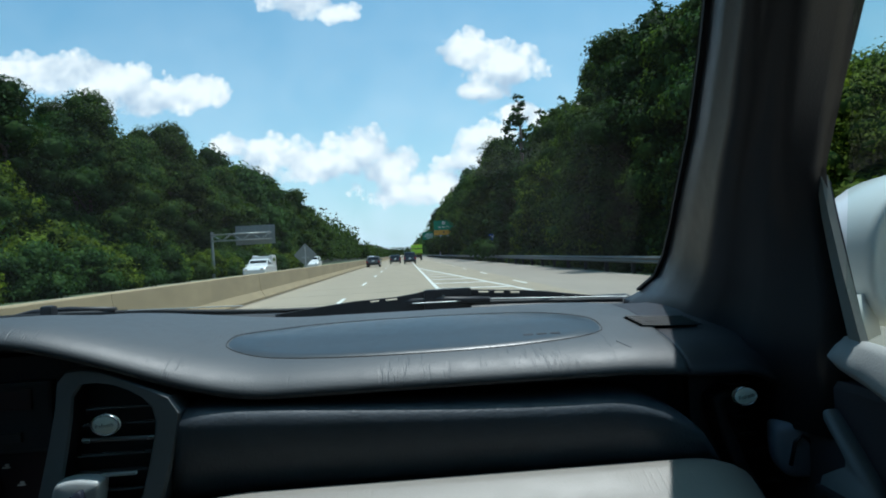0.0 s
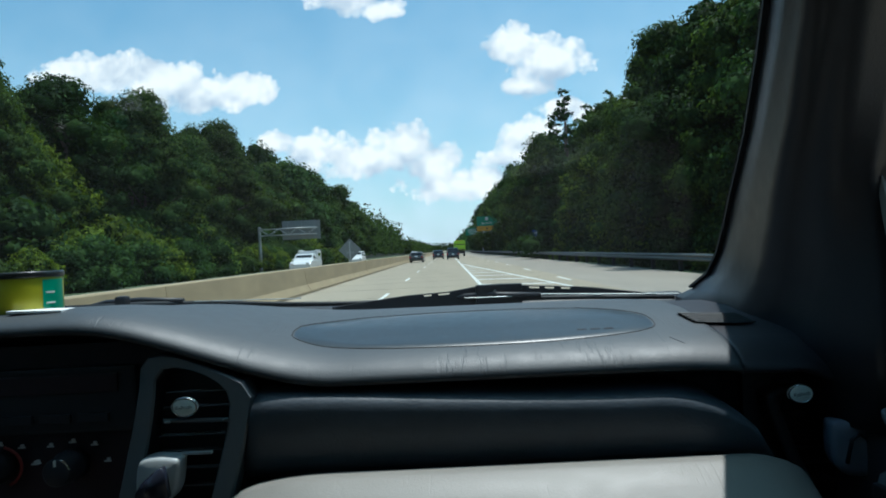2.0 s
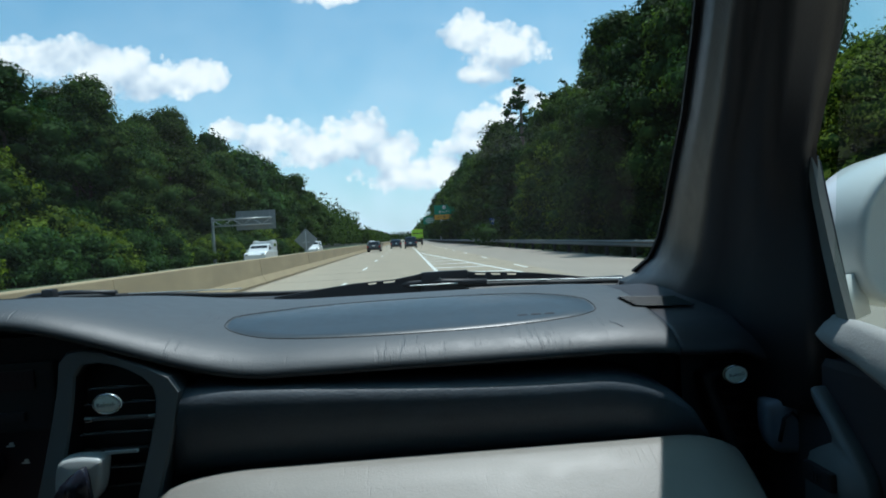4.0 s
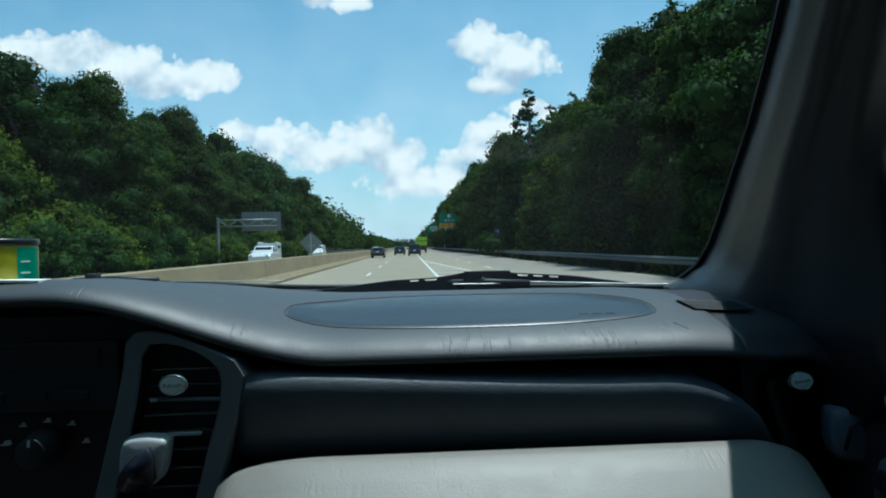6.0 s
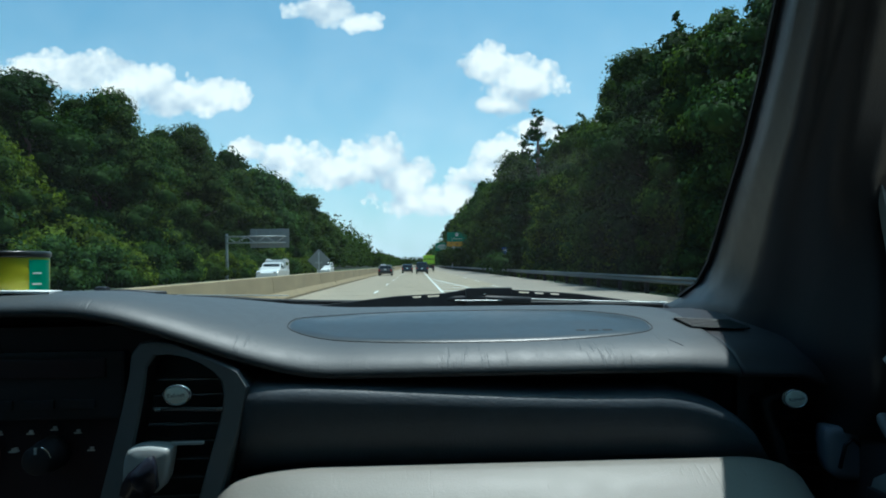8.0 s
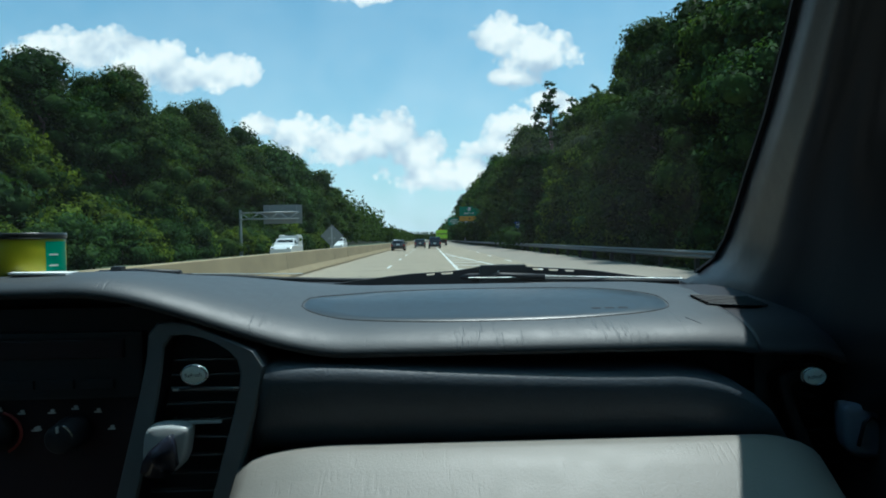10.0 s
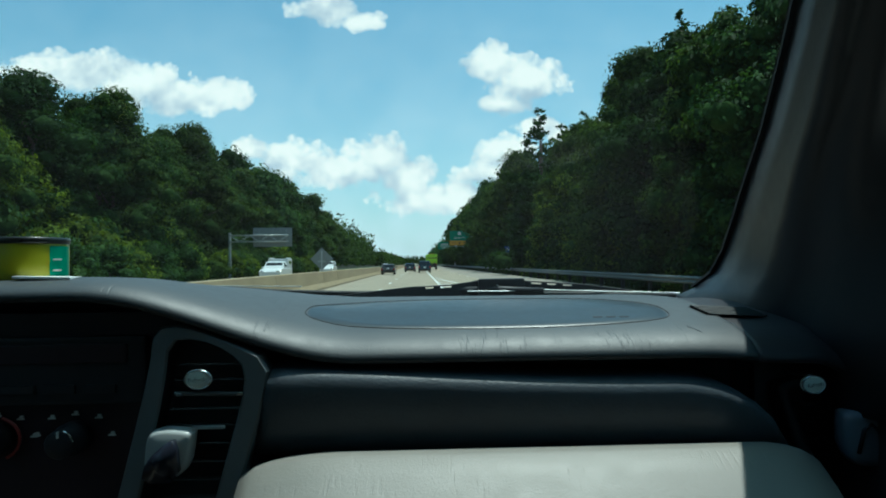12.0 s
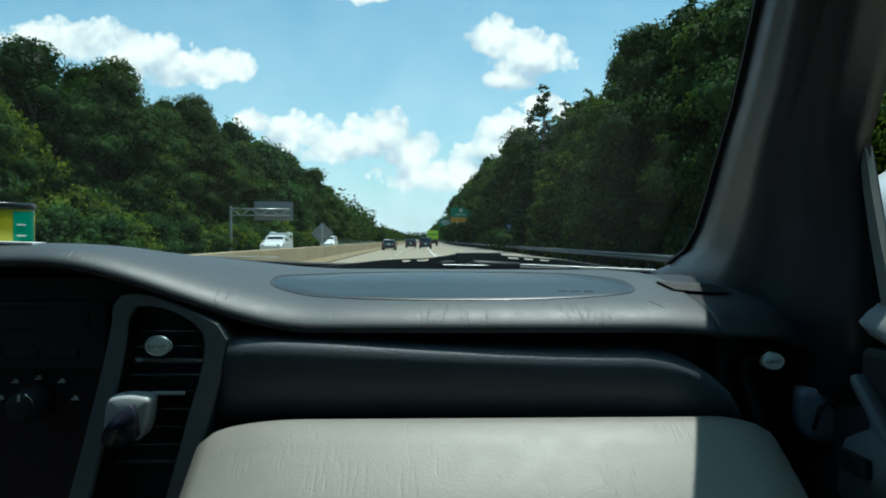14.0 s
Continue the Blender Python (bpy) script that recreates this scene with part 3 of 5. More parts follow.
def woods():
    rng = random.Random(11)
    broad = "broadleaf tree with a dense dark green crown beside the motorway"
    heavy = "dark broadleaf tree with a heavy rounded crown in the woods"
    light = "yellow-green locust tree with loose sunlit sprays of leaves"
    dark = "tall dark conifer with a pointed ragged crown in the woods"
    low = "low dense green bush at the edge of the woods"
    # beyond the opposite lanes
    near = [tree("broadleaf_tree", broad, 21 + i, 14 + i * 0.8, 4.6, 0.8, 120, 20000, 0.135, M_LEAF) for i in range(3)]
    near += [tree("broadleaf_tree", heavy, 31 + i, 15, 4.5, 0.8, 120, 20000, 0.135, M_LEAFDARK) for i in range(2)]
    near += [tree("locust_tree", light, 41, 10.5, 3.8, 0.5, 100, 11000, 0.16, M_LEAFLIGHT)]
    plant(near, row(rng, -29, 20, 60, 6.0, 1.0) + row(rng, -29, 60, 100, 6.0, 1.13) + row(rng, -34.5, 26, 62, 6.0, 1.14) + row(rng, -34.5, 64, 110, 6.4, 1.22) + row(rng, -40.5, 34, 120, 7.0, 1.24), rng)
    far = [tree("broadleaf_tree", broad, 45 + i, 14.5 + i, 4.7, 0.8, 95, 5200, 0.29, (M_LEAF, M_LEAFDARK, M_LEAF)[i]) for i in range(3)]
    # the two rows from y -40 are unseen, added to darken the cabin
    plant(far, row(rng, -29, 103, 215, 7.0, 1.12) + row(rng, -35, 113, 220, 8.0, 1.25) + row(rng, -42, 123, 225, 10, 1.3) + row(rng, -29.5, -40, 16, 7.5, 1.0) + row(rng, -36, -40, 22, 9.0, 1.1), rng)
    # along the shoulder
    close = [tree("broadleaf_tree", broad, 51 + i, 12.0 + 0.6 * i, 3.7, 0.3, 150, 26000, 0.115, M_LEAF) for i in range(2)]
    close += [tree("broadleaf_tree", "dark broadleaf tree hanging over the shoulder in shade", 54, 12.2, 3.8, 0.3, 150, 26000, 0.115, M_LEAFDARK)]
    close += [tree("locust_tree", light, 55, 10.0, 3.4, 0.3, 140, 20000, 0.11, M_LEAFLIGHT)]
    plant(close, row(rng, 14.8, 24, 62, 4.8, 1.1, 0.8), rng)
    plant([tree("locust_tree", light, 56, 7.4, 3.2, 0.2, 120, 26000, 0.075, M_LEAFLIGHT)], row(rng, 15.0, 9, 23, 4.4, 0.8, 0.7), rng)
    mid = [tree("broadleaf_tree", broad, 57 + i, 12.4 + 0.6 * i, 3.9, 0.5, 120, 11000, 0.18, (M_LEAF, M_LEAFDARK)[i]) for i in range(2)]
    mid += [tree("conifer_tree", dark, 61 + i, 14.6, 3.2, 0.6, 210, 9000, 0.14, M_LEAFDARK, 1.0) for i in range(2)]
    plant(mid, row(rng, 14.8, 64, 130, 6.0, 1.24, 0.9) + row(rng, 19.5, 31, 125, 5.6, 1.12, 1.2) + row(rng, 25.5, 41, 130, 7.0, 1.1), rng)
    away = [tree("broadleaf_tree", broad, 66 + i, 13 + i, 4.2, 0.5, 95, 5000, 0.28, (M_LEAF, M_LEAFDARK)[i]) for i in range(2)]
    # its last row, from y -40, stands out of view to block side light
    plant(away, row(rng, 15, 132, 260, 7.0, 1.22) + row(rng, 21, 128, 262, 8.5, 1.2) + row(rng, 15.5, -40, 4, 5.5, 0.92, 0.8), rng)
    bushes = [tree("bush", low, 71 + i, 2.7 + 0.5 * i, 1.9, 0.0, 26, 2200, 0.15, (M_LEAF, M_LEAFLIGHT, M_LEAFDARK)[i]) for i in range(3)]
    plant(bushes, row(rng, -25.4, 16, 130, 4.0, 1.3, 0.9) + row(rng, -21.6, 14, 130, 3.4, 0.8, 0.5) + row(rng, 13.8, 9, 120, 3.4, 1.0, 0.4) + row(rng, 11.3, 9, 90, 2.3, 0.34, 0.2), rng)


woods()


def far_woods():
    for name, x0, x1, y0, y1, h, n, seed, lab in (
            ("far_woods", -60, -27, 225, 410, 19, 30000, 5, "far dark green woods along the opposite lanes"),
            ("far_woods", -42, -23, 420, 1000, 11, 16000, 6, "far low green trees towards the end of the road"),
            ("far_woods", 14, 34, 250, 1000, 18, 30000, 7, "far dark green woods along the shoulder"),
            ("far_woods", -160, 160, 1150, 1300, 15, 14000, 8, "hazy trees across the end of the road")):
        rng = np.random.default_rng(seed)
        px = rng.uniform(x0, x1, n)
        py = y0 + (y1 - y0) * rng.uniform(0, 1, n) ** 1.4
        top = h * (0.72 + 0.2 * np.sin(py * 0.31 + px * 0.5) + 0.14 * np.sin(py * 0.83 + 2) + 0.12 * rng.uniform(-1, 1, n))
        pz = top * rng.uniform(0.02, 1, n) ** 0.6
        leaf = np.clip(0.30 + py * 0.0013, 0.45, 1.6) * rng.uniform(0.6, 1.3, n)
        p = np.stack([px, py, pz], 1)
        nrm = rng.normal(size=(n, 3)) + np.array([0, -0.4, 0.6])
        nrm /= np.linalg.norm(nrm, axis=1, keepdims=True)
        a = np.cross(nrm, rng.normal(size=(n, 3)))
        a /= np.linalg.norm(a, axis=1, keepdims=True)
        b = np.cross(nrm, a)
        s = leaf[:, None]
        v = np.stack([p - a * s, p + b * s * 0.6, p + a * s, p - b * s * 0.6], 1).reshape(-1, 3)
        me = bpy.data.meshes.new(name)
        me.from_pydata(v.tolist(), [], np.arange(len(v)).reshape(-1, 4).tolist())
        me.materials.append(M_LEAF if seed != 7 else M_LEAFDARK)
        tagged(new(name, me), lab, "woods", kind="stuff")


far_woods()


# ---- vehicles on the road ----
def wheel(parent, x, y, r, w):
    root = part("wheel", bmesh.new(), M_TYRE, parent)
    root.location = (x, y, r)
    n = 20
    prof = [(-w / 2, r * 0.62), (-w / 2, r * 0.93), (-w * 0.36, r), (w * 0.36, r), (w / 2, r * 0.93), (w / 2, r * 0.62)]
    rows = [[(px, pr * math.cos(k * math.tau / n), pr * math.sin(k * math.tau / n)) for k in range(n)] for px, pr in prof]
    part("tyre", loft(rows), M_TYRE, root, smooth=True)
    rows = [[(px, pr * math.cos(k * math.tau / n), pr * math.sin(k * math.tau / n)) for k in range(n)]
            for px, pr in ((-w * 0.45, r * 0.2), (-w * 0.52, r * 0.6), (w * 0.52, r * 0.6), (w * 0.45, r * 0.2))]
    part("rim", loft(rows), M_GALV, root, "silver alloy rim")


def road_car(name, label, category, x, y, heading, length, width, height, belt, paint, nose=0.9, tail=0.25, roof=(0.30, 0.93)):
    """A car: lower body, glasshouse, windows, wheels, lamps. The front is towards +y before it is turned."""
    root = thing(name, label, category, group="traffic")
    L, W, H = length, width, height
    low = [(-L / 2, 0.32), (-L / 2 - 0.02, 0.55), (-L / 2 + 0.04, belt), (L / 2 - nose, belt), (L / 2 - 0.25, belt - 0.16), (L / 2, belt - 0.36), (L / 2, 0.32),
           (L / 2 - 0.3, 0.22), (-L / 2 + 0.3, 0.22)]
    rows = []
    for f, inset in ((-1, 0.08), (-0.94, 0.0), (0.94, 0.0), (1, 0.08)):
        rows.append([(f * W / 2, py * (1 - inset * 0.15), pz - (inset if pz > belt - 0.05 else 0)) for py, pz in low])
    part("body", loft(rows), paint, root)
    yb, yf = -L / 2 + tail, L / 2 - nose
    y0, y1 = yb + 0.25, yb + (yf - yb) * roof[1] - 0.55
    cab = [(yb, belt - 0.03), (y0, H - 0.06), (y0 + 0.2, H), (y1, H), (y1 + 0.2, H - 0.06), (yf + 0.1, belt - 0.03)]
    wide = {0: W / 2 - 0.03, 1: W / 2 - 0.16, 2: W / 2 - 0.22, 3: W / 2 - 0.22, 4: W / 2 - 0.16, 5: W / 2 - 0.03}
    rows = [[(s * wide[i], py, pz) for i, (py, pz) in enumerate(cab)] for s in (-1, 1)]
    part("roof", loft(rows), paint, root)
    e = 0.012

    def pane(name, quad, lab):
        bm = bmesh.new()
        vs = [bm.verts.new(p) for p in quad]
        f = bm.faces.new(vs)
        r = bmesh.ops.extrude_face_region(bm, geom=[f])
        c = sum((Vector(p) for p in quad), Vector()) / 4
        out = (c - Vector((0, (y0 + y1) / 2, c.z))).normalized()
        for g in r["geom"]:
            if isinstance(g, bmesh.types.BMVert):
                g.co += out * e
        part(name, bm, M_CARGLASS, root, lab)
    zb, zt = belt + 0.05, H - 0.12
    pane("rear_window", [(-W / 2 + 0.2, yb + 0.03, zb), (W / 2 - 0.2, yb + 0.03, zb), (W / 2 - 0.26, y0 - 0.03, zt), (-W / 2 + 0.26, y0 - 0.03, zt)], "dark tinted rear window")
    pane("windscreen", [(-W / 2 + 0.16, yf + 0.0, zb), (W / 2 - 0.16, yf + 0.0, zb), (W / 2 - 0.24, y1 + 0.26, zt), (-W / 2 + 0.24, y1 + 0.26, zt)], "dark windscreen")
    for s in (-1, 1):
        mid = (y0 + y1) / 2
        for a, b, aa, bb in ((yb + 0.3, mid - 0.05, y0 + 0.1, mid - 0.05), (mid + 0.05, yf - 0.15, mid + 0.05, y1 + 0.05)):
            pane("side_window", [(s * (W / 2 - 0.05), a, zb), (s * (W / 2 - 0.05), b, zb), (s * (W / 2 - 0.165), bb, zt), (s * (W / 2 - 0.165), aa, zt)], "")
        part("tail_lamp", box((s * (W / 2 - 0.14) - 0.1, -L / 2 - 0.05, belt - 0.32), (s * (W / 2 - 0.14) + 0.1, -L / 2 + 0.06, belt - 0.06), 0.02), M_TAIL, root, "red tail lamp")
        part("headlight", box((s * (W / 2 - 0.24) - 0.16, L / 2 - 0.2, belt - 0.38), (s * (W / 2 - 0.24) + 0.16, L / 2 + 0.02, belt - 0.24), 0.03), M_CHROME, root, "clear headlight")
        part("door_mirror", box((s * (W / 2 + 0.1) - 0.1, yf - 0.3, belt), (s * (W / 2 + 0.1) + 0.1, yf - 0.18, belt + 0.16), 0.03), paint, root)
        for py in (-L / 2 + 0.8, L / 2 - 0.85):
            wheel(root, s * (W / 2 - 0.12), py, 0.34, 0.22)
    part("bumper", box((-W / 2 + 0.03, -L / 2 - 0.08, 0.36), (W / 2 - 0.03, -L / 2 + 0.05, 0.58), 0.04), M_RUBBER, root)
    part("number_plate", box((-0.16, -L / 2 - 0.05, 0.72), (0.16, -L / 2 - 0.03, 0.87), 0.005), M_SIGNWHITE, root, "plain pale plate")
    root.matrix_basis = pose(x, y, 0.006, 0, 0, heading)
    return root


def traffic():
    road_car("suv", "dark blue-black SUV seen from behind in the own lane", "car", 1.1, 97, 0, 4.6, 1.86, 1.74, 1.02, M_CARDARK)
    road_car("sedan", "dark sedan further ahead in the passing lane", "car", -1.2, 106, 0, 4.7, 1.8, 1.45, 0.92, M_CARDARK, 1.2, 0.75)
    road_car("sedan", "low grey sedan in the passing lane beside the barrier", "car", -3.7, 84, 0, 4.6, 1.78, 1.36, 0.86, M_CARGREY, 1.2, 0.75)
    road_car("suv", "white SUV on the opposite carriageway behind the barrier", "car", -13.2, 96, 180, 4.6, 1.9, 1.85, 1.08, M_WHITE)
    ut = road_car("pickup", "white pickup with a ribbed canopy and roof rack behind the barrier", "pickup", -13.4, 62, 180, 5.5, 1.95, 1.72, 1.1, M_WHITE, 1.6, 1.9)
    part("canopy", box((-0.95, -2.72, 1.1), (0.95, -0.75, 1.98), 0.05), M_WHITE, ut, "white canopy over the bed")
    for s in (-0.8, 0.8):
        part("rack_bar", tube([(s, -2.7, 2.03), (s, -0.6, 2.03)], 0.05, 8), M_WHITE, ut, "white rack tube", True)
    part("canopy_window", box((-0.96, -2.3, 1.45), (0.96, -1.2, 1.75), 0.02), M_CARGLASS, ut, "dark canopy window")
    road_car("sedan", "white sedan far off on the opposite carriageway", "car", -9.5, 190, 180, 4.6, 1.8, 1.5, 0.95, M_WHITE, 1.2, 0.7)
    root = thing("dump_truck", "lime-green truck with a tall box body and dark chassis ahead", "truck", group="traffic")
    part("box_body", box((-1.22, -3.6, 1.35), (1.22, 2.2, 3.35), 0.05), M_LIME, root, "lime-green box body")
    part("tailgate", box((-1.15, -3.66, 1.5), (1.15, -3.6, 2.3), 0.02), M_LIME, root)
    for z in (2.45, 1.4):
        part("band", box((-1.18, -3.665, z), (1.18, -3.605, z + 0.14), 0.01), M_RUBBER, root, "dark band")
    part("chassis", box((-1.0, -3.5, 0.55), (1.0, 4.2, 1.34), 0.05), M_RUBBER, root)
    part("cab", box((-1.15, 2.35, 0.9), (1.15, 4.3, 2.9), 0.12), M_LIME, root)
    part("beacon_bar", box((-0.7, 2.2, 3.36), (0.7, 2.5, 3.5), 0.03), M_SIGNORANGE, root, "amber beacon bar")
    for s in (-1, 1):
        part("tail_lamp", box((s * 0.95 - 0.1, -3.7, 1.05), (s * 0.95 + 0.1, -3.6, 1.2), 0.01), M_TAIL, root, "red tail lamp")
        for y in (-2.6, -1.4, 3.3):
            wheel(root, s * 1.0, y, 0.5, 0.3)
    root.matrix_basis = pose(3.0, 142, 0.006)


traffic()


# ---- signs ----
def sign_panel(root, name, w, h, mat, z, y, x=0.0, label="", depth=0.03):
    return part(name, box((x - w / 2, y, z - h / 2), (x + w / 2, y + depth, z + h / 2), 0.01), mat, root, label)


def truss(root, name, x0, x1, z0, z1, y0, y1):
    bm = bmesh.new()
    for y in (y0, y1):
        for z in (z0, z1):
            add_tube(bm, [(x0, y, z), (x1, y, z)], 0.06, 8)
    n = max(2, int(abs(x1 - x0) / 1.0))
    for k in range(n):
        a, b = x0 + (x1 - x0) * k / n, x0 + (x1 - x0) * (k + 1) / n
        zz = (z0, z1) if k % 2 else (z1, z0)
        for y in (y0, y1):
            add_tube(bm, [(a, y, zz[0]), (b, y, zz[1])], 0.032, 6)
        for z in (z0, z1):
            add_tube(bm, [(a, y0, z), (b, y1, z)], 0.032, 6)
    part(name, bm, M_GALV, root, smooth=True)


def exit_sign():
    root = thing("exit_sign", "green and amber overhead exit sign on a steel cantilever truss", "road sign", at=(8.3, 126, 0))
    sign_panel(root, "green_panel", 3.9, 1.9, M_SIGNGREEN, 6.75, -0.06, label="green sign panel with white lettering")
    sign_panel(root, "amber_panel", 3.9, 0.92, M_SIGNORANGE, 5.33, -0.06, label="amber lower panel with black lettering")
    d = part("route_disc", disc(0.34, 0.34, 0.02), M_SIGNWHITE, root, "white route disc")
    d.location = (0, -0.061, 7.2)
    letters("686", 0.42, M_SIGNBLACK, root, pose(0, -0.095, 7.2))
    letters("Jahnke Rd", 0.5, M_SIGNWHITE, root, pose(0, -0.075, 6.38))
    letters("EXIT", 0.42, M_SIGNBLACK, root, pose(-1.15, -0.075, 5.36))
    letters("ONLY", 0.42, M_SIGNBLACK, root, pose(1.2, -0.075, 5.36))
    ar = bmesh.new()
    add_box(ar, (-0.05, -0.075, 5.32), (0.05, -0.062, 5.62))
    vs = [ar.verts.new(p) for p in ((-0.3, -0.07, 5.42), (0.3, -0.07, 5.42), (0, -0.07, 5.12))]
    ar.faces.new(vs)
    part("arrow", ar, M_SIGNBLACK, root, "black down arrow")
    for x in (-0.7, 0.8):
        part("sign_lamp", box((x - 0.22, -0.75, 4.68), (x + 0.22, -0.5, 4.84), 0.04), M_GALV, root, "grey sign lamp")
        part("hanger", tube([(x, 0.1, 7.6), (x, 0.1, 4.3)], 0.05, 8), M_GALV, root)
    part("catwalk", box((-2.1, -0.8, 4.6), (0.6, -0.45, 4.64), 0.005), M_GALV, root)
    truss(root, "truss", -1.6, 5.2, 6.0, 7.0, 0.15, 1.0)
    part("mast", tube([(5.2, 0.55, -0.1), (5.2, 0.55, 7.4)], 0.2, 14, 0.15), M_GALV, root, smooth=True)
    h = thing("hospital_sign", "small blue square sign with a white letter on a post", "road sign", at=(11.4, 80, 0))
    part("post", tube([(0, 0.06, -0.1), (0, 0.06, 3.4)], 0.035, 8), M_GALV, h)
    sign_panel(h, "panel", 0.72, 0.78, M_SIGNBLUE, 3.0, 0.0)
    letters("H", 0.62, M_SIGNWHITE, h, pose(0, -0.012, 3.0))
    f = thing("overhead_sign", "far green overhead sign on a pole beside the road", "road sign", at=(8.6, 205, 0))
    sign_panel(f, "panel", 4.4, 2.4, M_SIGNGREEN, 7.0, 0.0)
    for z, w in ((7.5, 2.6), (6.9, 3.2), (6.3, 2.0)):
        part("text_bar", box((-w / 2, -0.02, z - 0.12), (w / 2, -0.003, z + 0.12)), M_SIGNWHITE, f)
    part("mast", tube([(3.2, 0.3, -0.1), (3.2, 0.3, 7.6)], 0.18, 10), M_GALV, f)
    truss(f, "truss", -1.0, 3.2, 6.6, 7.3, 0.08, 0.6)
    dm = thing("diamond_sign", "bare aluminium back of a diamond warning sign on the barrier", "road sign", at=(BARRIER_X, 37, 0.965))
    bm = box((-0.46, 0, -0.46), (0.46, 0.02, 0.46), 0.004, pose(0, 0, 0.72, 0, 45, 0))
    part("panel", bm, M_SIGNBACK, dm, "dull grey sheet back")
    part("post", box((-0.03, -0.06, -0.005), (0.03, -0.001, 1.2), 0.005), M_GALV, dm)
    part("bracket", box((-0.2, -0.03, 0.55), (0.2, -0.001, 0.6), 0.003), M_GALV, dm)
    g = thing("gantry_sign", "grey back of an overhead sign on a cantilever beyond the barrier", "road sign", at=(-20.6, 72, 0))
    sign_panel(g, "panel", 4.3, 2.1, M_SIGNBACK, 4.5, 0.0, 4.6, "dull grey sheet back")
    for x in (3.1, 4.6, 6.1):
        part("stiffener", box((x - 0.05, -0.08, 3.6), (x + 0.05, -0.003, 5.4), 0.01), M_SIGNBACK, g)
    truss(g, "truss", 0.0, 6.4, 4.0, 4.7, -0.7, -0.12)
    part("mast", tube([(0, -0.4, -0.1), (0, -0.4, 5.0)], 0.18, 12, 0.14), M_GALV, g)


exit_sign()


def office():
    root = thing("office_building", "pale rounded office block with rows of windows beyond the trees", "building", at=(-53, 440, 2.5))
    n = 24
    part("wall", loft([[(14 * math.cos(k * math.tau / n), 10 * math.sin(k * math.tau / n), z) for k in range(n)] for z in (-2.7, 15.5)]), M_BUILDING, root)
    part("roof", loft([[(f * 14.4 * math.cos(k * math.tau / n), f * 10.4 * math.sin(k * math.tau / n), z) for k in range(n)] for f, z in ((1, 15.5), (1, 16.4), (0.5, 16.6), (0.45, 18.2), (0.1, 18.3))]), M_BUILDING, root)
    for fl in range(4):
        for k in range(9):
            a = math.pi + (k + 0.5) * math.pi / 9
            c = Vector((14 * math.cos(a), 10 * math.sin(a), 2.4 + 3.6 * fl))
            bm = box((-1.2, -0.12, -0.9), (1.2, 0.12, 0.9), 0.03, Matrix.Translation(c) @ Matrix.Rotation(a + math.pi / 2, 4, "Z"))
            part("window", bm, M_BUILDGLASS, root, "dark glazed window")


office()


# ---- the car that carries the view ----
CAR = thing("car_interior", "grey plastic car cabin with dark dashboard, glovebox and windscreen, driving", "car")


def hood_lift(x):
    return 0.076 * (1 - smooth_step(-0.10, 0.21, x))


def end_drop(x, y):
    """The pad sinks a little towards the door."""
    return -0.006 * smooth_step(0.6, 0.72, x) - 0.02 * smooth_step(0.74, 0.80, x) * (1 - smooth_step(0.66, 0.74, y))


